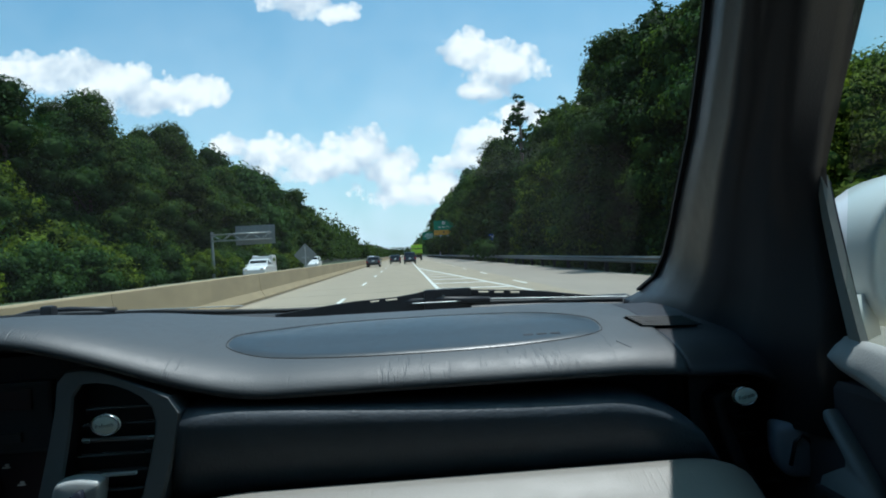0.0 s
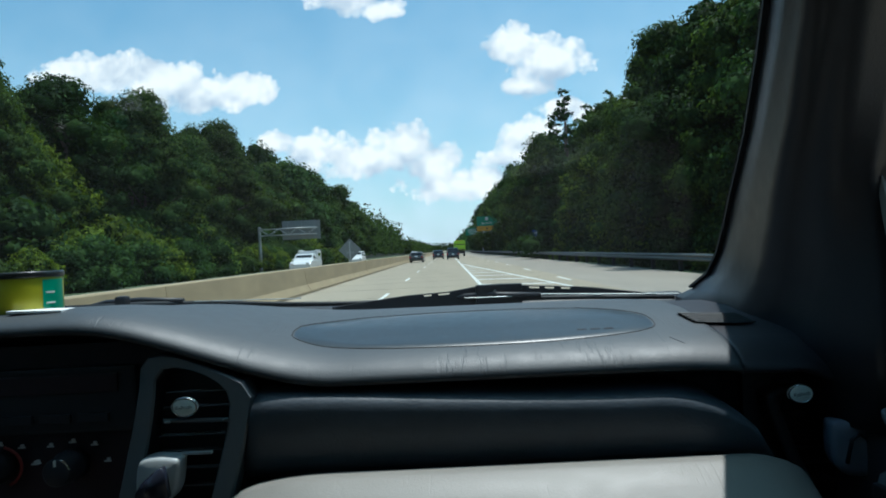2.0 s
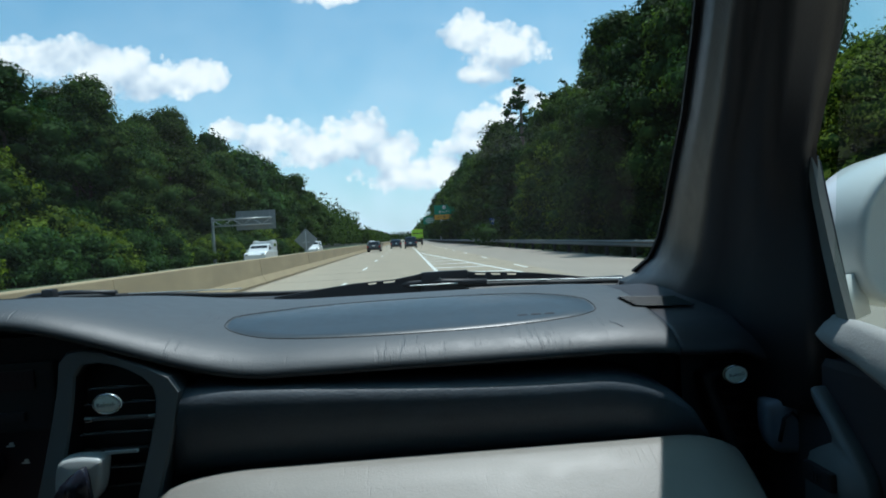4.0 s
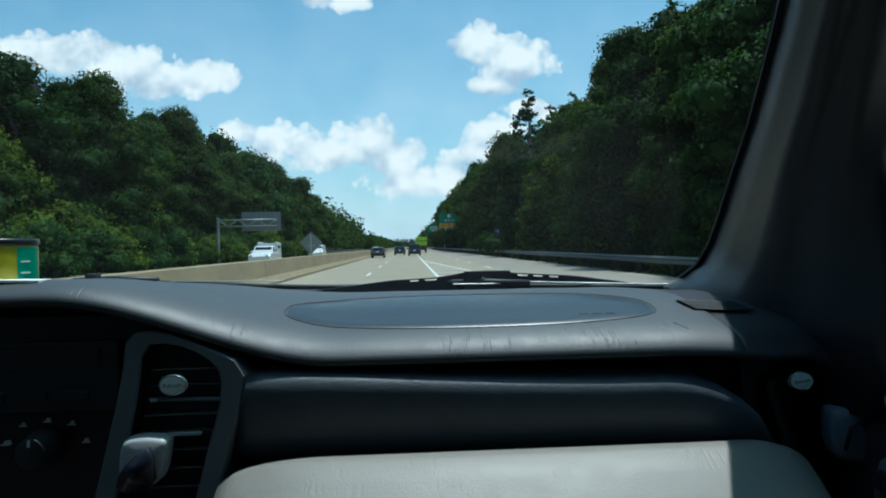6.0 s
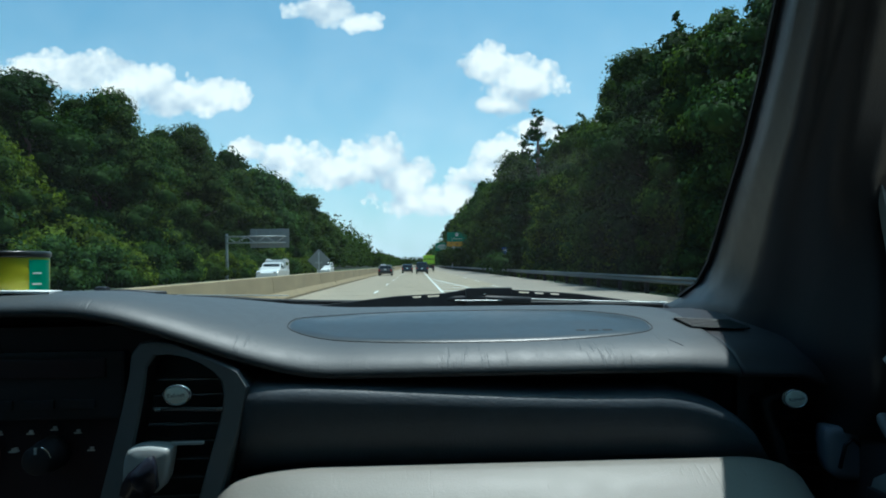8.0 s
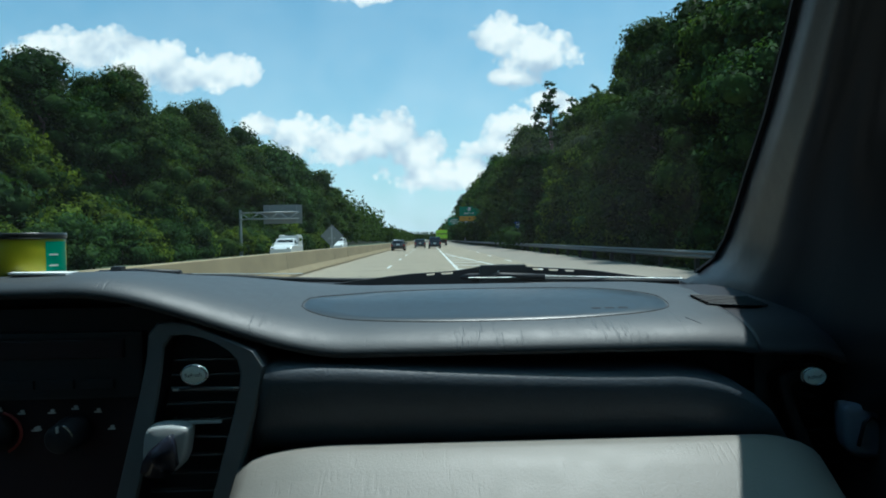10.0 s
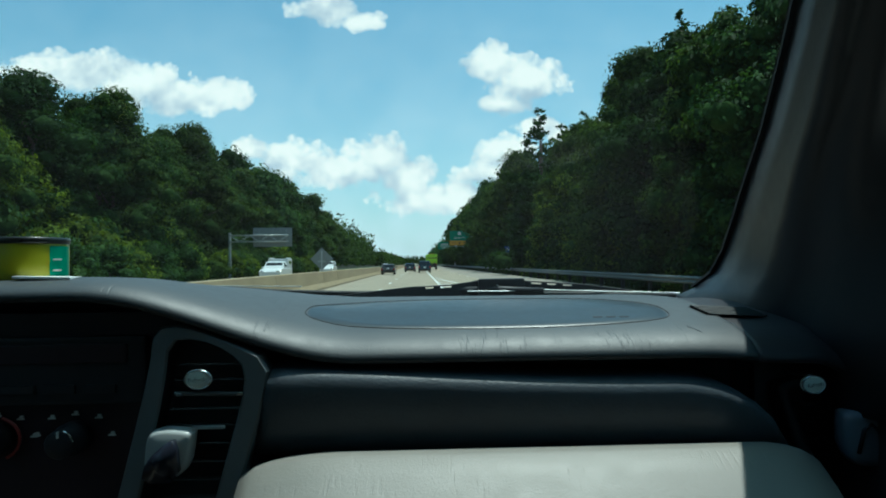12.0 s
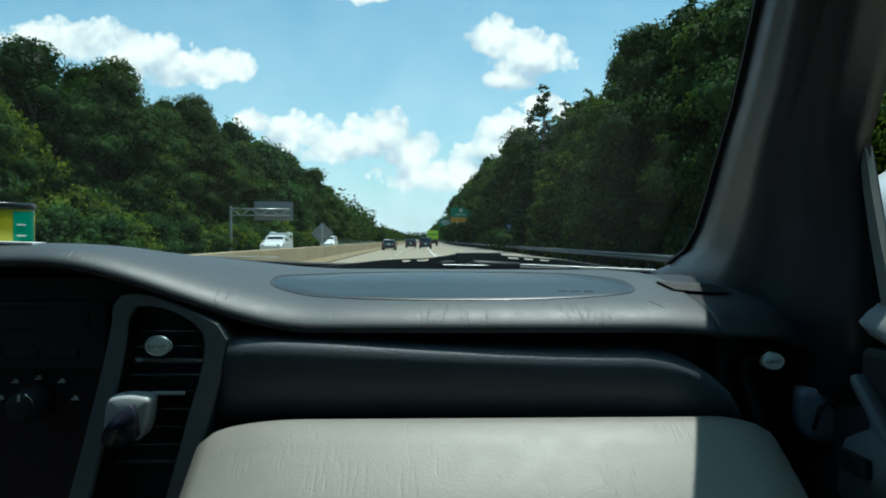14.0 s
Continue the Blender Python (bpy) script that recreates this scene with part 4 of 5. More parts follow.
def dashboard():
    prof = [(1.15, 1.262, 0.05), (1.06, 1.280, 0.18), (1.0, 1.286, 0.3), (0.92, 1.288, 0.34), (0.85, 1.286, 0.45), (0.79, 1.279, 0.62), (0.75, 1.270, 0.76), (0.715, 1.2635, 0.86), (0.70, 1.2595, 0.9),
            (0.683, 1.2535, 0.94), (0.671, 1.2465, 0.97), (0.663, 1.239, 1), (0.6595, 1.233, 1), (0.661, 1.2285, 1), (0.668, 1.2265, 1), (0.70, 1.2255, 1), (0.735, 1.222, 1),
            (0.74, 1.15, 0.6), (1.15, 1.15, 0)]
    def section(x, inset=0.0):
        h = hood_lift(x)
        back = 0.05 * (abs(x) / 0.8) ** 2
        return [(x, y - (back if y > 0.95 else 0) - (0.012 * (1 - smooth_step(-0.05, 0.16, x)) if y < 0.7 else 0) + (inset if y < 0.72 else 0),
                 z + h * w + end_drop(x, y) - (inset if y < 0.95 else inset * 0.2)) for y, z, w in prof]

    xs = [-0.76, -0.6, -0.45] + [-0.3 + 0.02 * k for k in range(48)] + [0.65, 0.66, 0.668]
    dash = part("dashboard", loft([section(x) for x in xs] + [section(0.673, 0.0012), section(0.676, 0.004)]), M_DASH, CAR, "dark grey grained dashboard pad", True)
    part("dash_end_cap", loft([section(0.674, 0.003)] + [section(0.68 + 0.01 * k, 0.0022) for k in range(12)]), M_BLACK, CAR, "black moulded dashboard end", True)
    # oval airbag cover with a dark seam
    cx, cy, rx, near_y, far_y, n = 0.371, 0.765, 0.235, 0.060, 0.108, 64

    def top(x, y):
        for (ya, za, wa), (yb, zb, wb) in zip(prof, prof[1:]):
            if yb <= y <= ya:
                f = (y - yb) / (ya - yb)
                return zb + (za - zb) * f + hood_lift(x) * (wb + (wa - wb) * f) + end_drop(x, y)
        return 1.27

    def oval(k, s=1.0, dz=0.0):
        a = k * math.tau / n
        c, q = math.cos(a), math.sin(a)
        x = cx + rx * s * math.copysign(abs(c) ** 0.9, c)
        y = cy + s * (far_y * q ** 0.9 if q > 0 else -near_y * (-q) ** 0.72)
        return (x, y, top(x, y) + dz)
    lid = bmesh.new()
    rings = [[lid.verts.new(oval(k, s, dz)) for k in range(n)] for s, dz in ((0.994, -0.0006), (0.988, 0.0), (0.8, 0.0008), (0.5, 0.0012), (0.2, 0.0014))]
    for a, b in zip(rings, rings[1:]):
        for k in range(n):
            lid.faces.new((a[k], a[(k + 1) % n], b[(k + 1) % n], b[k]))
    lid.faces.new(rings[-1])
    part("airbag_cover", lid, M_COVER, dash, "smooth dark grey oval airbag cover", True)
    part("seam", tube([oval(k % n, 1.0, 0.0003) for k in range(n + 1)], 0.00055, 6), M_SEAM, dash, "thin black seam")
    # small demister outlet near the pillar
    def vent_point(u, w, lift):
        x = 0.645 + 0.082 * u + 0.010 * (1 - w)
        y = 0.790 - 0.034 * (1 - w)
        return (x, y, top(x, y) + lift)

    # no recess is cut: a black patch on the pad paints the dark slots
    patch = loft([[vent_point(u, w, 0.0008) for w in (0, 0.2, 0.4, 0.6, 0.8, 1)] for u in (0, 0.2, 0.4, 0.6, 0.8, 1)], False, False)
    v = part("demister_vent", patch, M_SLOTSHADE, dash, "black patch for the shade in the demister slots")
    for k in range(6):
        w = 0.02 + 0.19 * k
        part("slat", tube([vent_point(u, w, 0.0022) for u in (0.03, 0.35, 0.7, 0.98)], 0.0013, 6), M_DASH, v)

    def lay(x, y, turn, lift):
        """A pose flat on the pad."""
        ex = Vector((0.02, 0, top(x + 0.01, y) - top(x - 0.01, y))).normalized()
        ey = Vector((0, 0.01, top(x, y + 0.005) - top(x, y - 0.005))).normalized()
        return Matrix.Translation((x, y, top(x, y) + lift)) @ Matrix((ex, ey, ex.cross(ey))).transposed().to_4x4() @ pose(0, 0, 0, 0, 0, turn)

    scr = part("scratch", box((-0.010, -0.0006, -0.0004), (0.010, 0.0006, 0.0002)), M_PANEL, dash, "dark scuff")
    for k in range(3):
        mk = part("text_bar", box((-0.006, -0.0022, -0.0004), (0.006, 0.0022, 0.0003)), M_SEAM, dash)
        mk.matrix_basis = lay(0.508 + 0.017 * k, 0.742, 0, 0.0009)
    scr.matrix_basis = lay(0.612, 0.695, -55, 0.0002)
    # dark shelf panel under the lip
    pp = [(0.74, 1.2095), (0.69, 1.2085), (0.666, 1.206), (0.657, 1.2025), (0.652, 1.196), (0.6505, 1.187), (0.654, 1.168), (0.660, 1.148), (0.668, 1.134), (0.68, 1.122), (0.74, 1.118)]
    rows = []
    for k in range(40):
        x = 0.092 + (0.70 - 0.092) * k / 39
        f = 1.0
        if x > 0.57:
            f = max(0.04, math.sqrt(max(0, 1 - ((x - 0.57) / 0.131) ** 2)))
        rise = 0.0185 * (1 - smooth_step(0.06, 0.56, x))
        rows.append([(x + 0.024 * (z - 1.118) / 0.09 * max(0, 1 - k / 12), y, 1.118 + (z - 1.118) * (f + rise / 0.09)) for y, z in pp])
    part("shelf_panel", loft(rows), M_SHELF, CAR, "dark charcoal padded panel", True)
    # light glovebox face
    gp = [(0.70, 1.112), (0.650, 1.134), (0.636, 1.1365), (0.624, 1.134), (0.60, 1.119), (0.56, 1.091), (0.52, 1.060), (0.49, 1.024), (0.475, 0.98), (0.48, 0.9), (0.51, 0.8), (0.72, 0.8)]
    rows = []
    for k in range(40):
        x = 0.085 + 0.655 * k / 39
        drop = 0.0
        if x < 0.20:
            drop += 0.030 * (1 - math.sqrt(max(0, 1 - ((0.20 - x) / 0.116) ** 2)))
        if x > 0.66:
            drop += 0.05 * (1 - math.sqrt(max(0, 1 - ((x - 0.66) / 0.081) ** 2)))
        rows.append([(x, y + drop * 0.4, z - drop * (1 if z > 0.9 else 0)) for y, z in gp])
    part("glovebox", loft(rows), M_GLOVE, CAR, "light grey grained glovebox lid in sunlight", True)
    part("bulkhead", box((-0.74, 0.742, 0.35), (0.80, 0.77, 1.2)), M_BLACK, CAR)


dashboard()


def ring_frame(outer, inner, y0, y1, bevel=0.10):
    """A moulded flat-faced frame between two outlines in the xz plane, with bevelled edges, out to the back at y1."""
    bm = bmesh.new()
    sets = []
    for f, y in ((0.0, y1), (0.0, y0 + 0.004), (bevel, y0), (1 - bevel, y0), (1.0, y0 + 0.003)):
        pts = [(a[0] + (b[0] - a[0]) * f, a[1] + (b[1] - a[1]) * f) for a, b in zip(outer, inner)]
        sets.append([bm.verts.new((x, y + 0.06 * (z - 1.2), z)) for x, z in pts])
    for a, b in zip(sets, sets[1:]):
        for k in range(len(a)):
            j = (k + 1) % len(a)
            bm.faces.new((a[k], a[j], b[j], b[k]))
    return bm


def ring_wall(inner, y0, y1):
    """The inner wall of a frame."""
    return loft([[(x, y + 0.06 * (z - 1.2), z) for x, z in inner] for y in (y0, y1)], True, False)


def rounded(pts, rounds=2):
    """Cuts the corners of an outline."""
    for _ in range(rounds):
        out = []
        for a, b in zip(pts, pts[1:] + pts[:1]):
            out.append((a[0] * 0.75 + b[0] * 0.25, a[1] * 0.75 + b[1] * 0.25))
            out.append((a[0] * 0.25 + b[0] * 0.75, a[1] * 0.25 + b[1] * 0.75))
        pts = out
    return pts


def console():
    outer = [(-0.014, 1.272), (0.02, 1.275), (0.062, 1.258), (0.116, 1.234), (0.108, 1.19), (0.090, 1.125), (0.060, 1.0), (-0.070, 1.0), (-0.040, 1.125), (-0.018, 1.225)]
    inner = [(0.004, 1.258), (0.036, 1.259), (0.070, 1.245), (0.088, 1.224), (0.083, 1.185), (0.068, 1.13), (0.040, 1.02), (-0.040, 1.02), (-0.015, 1.13), (0.0, 1.21)]
    st = part("console_face", box((-0.32, 0.690, 0.70), (0.095, 0.73, 1.225), 0.004), M_STACK, CAR, "black centre console face")
    part("console_top", box((-0.32, 0.690, 1.22), (0.0, 0.73, 1.288)), M_STACK, CAR)
    part("vent_frame", ring_frame(rounded(outer, 1), rounded(inner, 1), 0.652, 0.685), M_SILVER, CAR, "grey painted vent surround")
    part("vent_throat", ring_wall(rounded(inner, 1), 0.6552, 0.69), M_BLACK, CAR, "black vent throat")
    vent = part("side_vent", box((-0.02, 0.683, 1.0), (0.095, 0.688, 1.26)), M_BLACK, CAR, "black air vent with slats")
    for z, x0, x1 in ((1.2305, 0.017, 0.088), (1.2135, 0.012, 0.087), (1.181, 0.006, 0.083), (1.163, 0.002, 0.080), (1.143, -0.002, 0.077), (1.123, -0.006, 0.074), (1.103, -0.010, 0.070), (1.083, -0.014, 0.066)):
        part("slat", box((x0 - 0.004, 0.660, z - 0.0008), (x1 - 0.002, 0.670, z + 0.0008), 0.0003), M_VANE, vent)
    part("thumb_bar", tube([(0.012, 0.652, 1.2005), (0.087, 0.652, 1.1985)], 0.0024, 8), M_VANE, vent, "grey ribbed vane bar")
    for x in (0.014, 0.080):
        part("bar_end", box((x, 0.6488, 1.1975), (x + 0.007, 0.653, 1.2015), 0.0008), M_CHROME, vent, "bright bar end")
    part("lower_bar", box((0.030, 0.648, 1.1615), (0.066, 0.654, 1.1645), 0.001), M_CLIP, vent, "grey bar")
    # other side of the stack: the driver's side surround, radio and climate dials
    part("radio", box((-0.27, 0.676, 1.185), (-0.03, 0.690, 1.262), 0.004), M_BLACK, st, "black radio face")
    part("display", box((-0.25, 0.6735, 1.232), (-0.05, 0.677, 1.254), 0.002), M_STACK, st, "unlit display")
    for x in (-0.215, -0.17, -0.125, -0.08):
        part("radio_button", box((x - 0.018, 0.6725, 1.198), (x + 0.018, 0.677, 1.208), 0.001), M_BLACK, st)
    for x, r in ((-0.113, 0.0175), (-0.200, 0.0175)):
        n = 24
        rows = [[(x + rr * math.cos(k * math.tau / n), y, 1.147 + rr * math.sin(k * math.tau / n)) for k in range(n)] for rr, y in ((r * 1.08, 0.686), (r * 1.08, 0.672), (r, 0.670), (r * 0.92, 0.652), (r * 0.8, 0.650), (r * 0.1, 0.650))]
        part("climate_dial", loft(rows), M_BLACK, st, "black climate dial", True)
        # a short chrome arc laid on the dial draws its glint
        a0, a1 = (0.2, 1.2)
        part("glint_ring", tube([(x + r * 0.9 * math.cos(a0 + (a1 - a0) * k / 6), 0.6512, 1.147 + r * 0.9 * math.sin(a0 + (a1 - a0) * k / 6)) for k in range(7)], 0.0011, 6), M_CHROME, st, "chrome arc for a glint on the dial edge")
        part("pointer", box((x - 0.0012, 0.6485, 1.155), (x + 0.0012, 0.651, 1.162)), M_MARK, st)
        for k in range(5):
            mx, mz = x + (-0.042, -0.0255, 0.001, 0.027, 0.042)[k], 1.147 + (0.004, 0.023, 0.027, 0.023, 0.003)[k]
            mark = bmesh.new()                             # a small pictogram of two bars
            add_box(mark, (mx - 0.0042, 0.6835, mz - 0.0022), (mx + 0.0042, 0.6849, mz - 0.0006))
            add_box(mark, (mx - 0.0012, 0.6835, mz - 0.0002), (mx + 0.0030, 0.6849, mz + 0.0026))
            part("dial_mark", mark, M_MARK, st)
    part("red_arc", tube([(-0.200 + 0.027 * math.cos(1.3 - 0.3 * k), 0.683, 1.147 + 0.024 * math.sin(1.3 - 0.3 * k)) for k in range(9)], 0.0018, 6), M_RED, st, "red heat arc")


console()


def freshener(x, y, z, tilt):
    root = thing("air_freshener", "small oval pearl-green vent freshener with faint script", "air freshener", group="vent fresheners")
    part("disc", disc(0.0142, 0.0108, 0.005, 36, 0.001), M_PEARL, root, "pale pearl face", True)
    n = 36
    part("rim", tube([(0.0138 * math.cos(k * math.tau / n), -0.0046, 0.0104 * math.sin(k * math.tau / n)) for k in range(n + 1)], 0.0011, 6), M_CHROME, root, "bright rim", True)
    part("stem", box((-0.004, 0, -0.004), (0.004, 0.012, 0.002), 0.001), M_BLACK, root)
    letters("Refresh", 0.0062, M_INK, root, pose(0, -0.0072, 0, 0, -8, 0))
    root.matrix_basis = pose(x, y, z, 0, tilt, 0)


def clip_bottle(x, y, z, rz):
    root = thing("vent_clip", "pale grey rounded plastic vent clip with a dark fin", "vent clip", group="vent clips")
    sh = rounded([(-0.026, -0.03), (-0.024, 0.012), (-0.015, 0.021), (0.024, 0.019), (0.026, 0.012), (0.018, -0.03)], 2)
    rows = [[(px * f, yy, pz * f) for px, pz in sh] for f, yy in ((0.96, 0.016), (1, 0.010), (1, -0.002), (0.95, -0.007), (0.8, -0.009), (0.2, -0.010))]
    part("shell", loft(rows), M_CLIP, root, "pale grey shell", True)
    fin = rounded([(-0.024, -0.03), (-0.019, -0.008), (0.004, 0.011), (0.012, 0.012), (0.016, -0.03)], 1)
    rows = [[(px, yy, pz) for px, pz in fin] for yy in (-0.008, -0.016, -0.018)]
    part("fin", loft(rows), M_BLADE, root, "dark blue fin", True)
    root.matrix_basis = pose(x, y, z, 0, 0, rz) @ Matrix.Diagonal((1, 1, 1.05, 1))


def shaded_clip(x, y, z):
    """A squarish translucent-looking clip on the end vent, with a raised triangular rib, its colour darkened for shade.
    """
    root = thing("vent_clip", "blue-grey square plastic vent clip, darkened for shade, with a raised triangular rib", "vent clip", group="vent clips")
    sh = rounded([(-0.024, -0.032), (-0.027, 0.024), (-0.020, 0.030), (0.020, 0.030), (0.028, 0.022), (0.029, -0.026), (0.022, -0.032)], 2)
    rows = [[(px * f, yy, pz * f) for px, pz in sh] for f, yy in ((0.96, 0.02), (1, 0.012), (1, -0.004), (0.94, -0.009), (0.7, -0.011), (0.2, -0.012))]
    part("shell", loft(rows), M_CLIPSHADE, root, "blue-grey shell darkened for shade", True)
    rib = [(-0.012, -0.0125, -0.016), (-0.006, -0.0125, 0.010), (0.002, -0.0125, 0.017), (0.010, -0.0125, 0.010), (0.016, -0.0125, -0.014)]
    part("rib", tube(rib, 0.0022, 6), M_BLADE, root, "dark blue rib", True)
    root.matrix_basis = pose(x, y, z, 0, 0, -12)


freshener(0.039, 0.650, 1.2165, 4)
freshener(0.742, 0.674, 1.193, 0)
clip_bottle(0.011, 0.640, 1.144, 0)
shaded_clip(0.789, 0.652, 1.136)


def side_vent_right():
    outer = [(0.718, 1.190), (0.76, 1.198), (0.80, 1.18), (0.835, 1.12), (0.85, 1.02), (0.77, 1.02), (0.735, 1.11), (0.715, 1.18)]
    inner = [(0.732, 1.178), (0.76, 1.184), (0.788, 1.17), (0.82, 1.12), (0.83, 1.04), (0.785, 1.04), (0.752, 1.11), (0.732, 1.17)]
    part("end_vent_frame", ring_frame(rounded(outer), rounded(inner), 0.700, 0.73), M_BLACK, CAR, "dark vent surround", True)
    v = part("end_vent", box((0.70, 0.725, 0.95), (0.86, 0.73, 1.23)), M_BLACK, CAR, "black air vent with slats")
    for k in range(8):
        z = 1.20 - 0.02 * k
        part("slat", box((0.735 + 0.005 * k, 0.702, z - 0.0012), (0.792 + 0.006 * k, 0.724, z + 0.0012), 0.0005), M_BLACK, v)
    part("dash_end", box((0.70, 0.731, 0.7), (0.86, 1.0, 1.225), 0.01), M_BLACK, CAR)


side_vent_right()


def pillar():
    # sections from the foot up: screen edge, two mouldings, door edge
    secs = [((0.725, 1.06, 1.16), (0.735, 0.93, 1.16), (0.75, 0.80, 1.16), (0.765, 0.70, 1.16), (0.80, 0.575, 1.16)),
            ((0.735, 1.045, 1.279), (0.742, 0.93, 1.276), (0.752, 0.80, 1.27), (0.765, 0.70, 1.262), (0.80, 0.575, 1.25)),
            ((0.757, 1.022, 1.294), (0.753, 0.91, 1.294), (0.756, 0.79, 1.292), (0.77, 0.69, 1.290), (0.80, 0.575, 1.285)),
            ((0.777, 0.995, 1.318), (0.762, 0.885, 1.318), (0.760, 0.77, 1.318), (0.772, 0.68, 1.318), (0.802, 0.58, 1.318)),
            ((0.778, 0.955, 1.352), (0.762, 0.85, 1.352), (0.757, 0.75, 1.352), (0.77, 0.665, 1.352), (0.802, 0.585, 1.352)),
            ((0.768, 0.900, 1.395), (0.752, 0.80, 1.395), (0.747, 0.715, 1.395), (0.762, 0.65, 1.395), (0.802, 0.592, 1.395)),
            ((0.753, 0.835, 1.443), (0.737, 0.745, 1.443), (0.734, 0.67, 1.443), (0.752, 0.62, 1.443), (0.798, 0.588, 1.443)),
            ((0.733, 0.745, 1.506), (0.716, 0.665, 1.506), (0.716, 0.60, 1.506), (0.735, 0.565, 1.506), (0.79, 0.548, 1.506)),
            ((0.705, 0.645, 1.580), (0.690, 0.575, 1.580), (0.692, 0.525, 1.580), (0.712, 0.50, 1.580), (0.775, 0.495, 1.580)),
            ((0.668, 0.53, 1.662), (0.655, 0.475, 1.662), (0.66, 0.44, 1.662), (0.682, 0.425, 1.662), (0.745, 0.43, 1.662)),
            ((0.63, 0.42, 1.735), (0.62, 0.38, 1.735), (0.625, 0.35, 1.735), (0.65, 0.335, 1.735), (0.71, 0.34, 1.735))]
    rows = []
    for s in secs:
        pts = [Vector(p) for p in s]
        loop = []
        for a, b in zip(pts, pts[1:]):
            loop += [a, a.lerp(b, 0.35) , a.lerp(b, 0.7)]
        loop.append(pts[-1])
        # a raised moulding along the middle
        for i in (5, 6):
            loop[i] = loop[i] + Vector((-0.006, -0.006, 0))
        for i in (8,):
            loop[i] = loop[i] + Vector((0.006, 0.004, 0))
        outside = [pts[-1] + Vector((0.03, 0.065, 0)), pts[0] + Vector((0.05, 0.02, 0))]
        rows.append([tuple(p) for p in loop + outside])
    part("windscreen_pillar", loft(rows), M_PILLAR, CAR, "dark grey moulded windscreen pillar trim", True)
    left = [[(-x, y, z) for x, y, z in r] for r in rows]
    part("windscreen_pillar", loft(left), M_PILLAR, CAR, "", True)
    # weather strip along the door edge of the small corner panel
    part("corner_strip", loft([[(0.795, y - w, z), (0.795, y + w, z), (0.803, y + w, z), (0.803, y - w, z)] for y, z, w in ((0.597, 1.435, 0.004), (0.589, 1.39, 0.006), (0.577, 1.34, 0.007), (0.563, 1.29, 0.008), (0.548, 1.24, 0.009))]),
         M_STRIP, CAR, "pale grey-green corner trim")
    part("corner_panel", loft([[(0.800, 0.60, z), (0.800, 0.72, z), (0.81, 0.72, z), (0.81, 0.60 - (1.43 - z) * 0.25, z)] for z in (1.22, 1.30, 1.43)]), M_PILLAR, CAR, "dark corner panel")
    part("door_seal", tube([(0.80, 0.60, 1.435), (0.795, 0.575, 1.49), (0.785, 0.528, 1.56), (0.76, 0.455, 1.64), (0.722, 0.36, 1.735)], 0.003, 8, 0.012), M_RUBBER, CAR, "black rubber door seal", True)
    # windscreen with its dotted black border
    rows = []
    for k in range(11):
        f = k / 10 * 2 - 1
        bow = 0.05 * (1 - f * f)
        a = Vector((0.80 * f, 1.075 + bow, 1.262))
        b = Vector((0.64 * f, 0.40 + bow, 1.745))
        rows.append([tuple(a), tuple(a.lerp(b, 0.5)), tuple(b)])
    g = part("windscreen", loft(rows, False, False), M_GLASS, CAR, "clear curved windscreen", True)
    g.visible_shadow = False
    away = Vector((-1, 0.10, 0)).normalized()
    lines = [Vector(s[0]) for s in secs[2:]]
    part("frit_band", loft([[tuple(q + away * 0.006), tuple(q - away * 0.01), tuple(q - away * 0.01 + Vector((0, 0.004, 0.003))), tuple(q + away * 0.006 + Vector((0, 0.004, 0.003)))] for q in lines]), M_SEAM, CAR, "black printed screen border")
    dots = bmesh.new()
    for q0, q1 in zip(lines[3:], lines[4:]):
        n = int((q1 - q0).length / 0.0034)
        for k in range(n):
            c = q0.lerp(q1, k / n) + away * 0.0088
            r = 0.0013
            vs = [dots.verts.new(c + away * (r * math.cos(j * math.tau / 6)) + (q1 - q0).normalized() * (r * math.sin(j * math.tau / 6))) for j in range(6)]
            dots.faces.new(vs)
    part("frit_dots", dots, M_SEAM, CAR, "fine black dots along the screen border")


pillar()


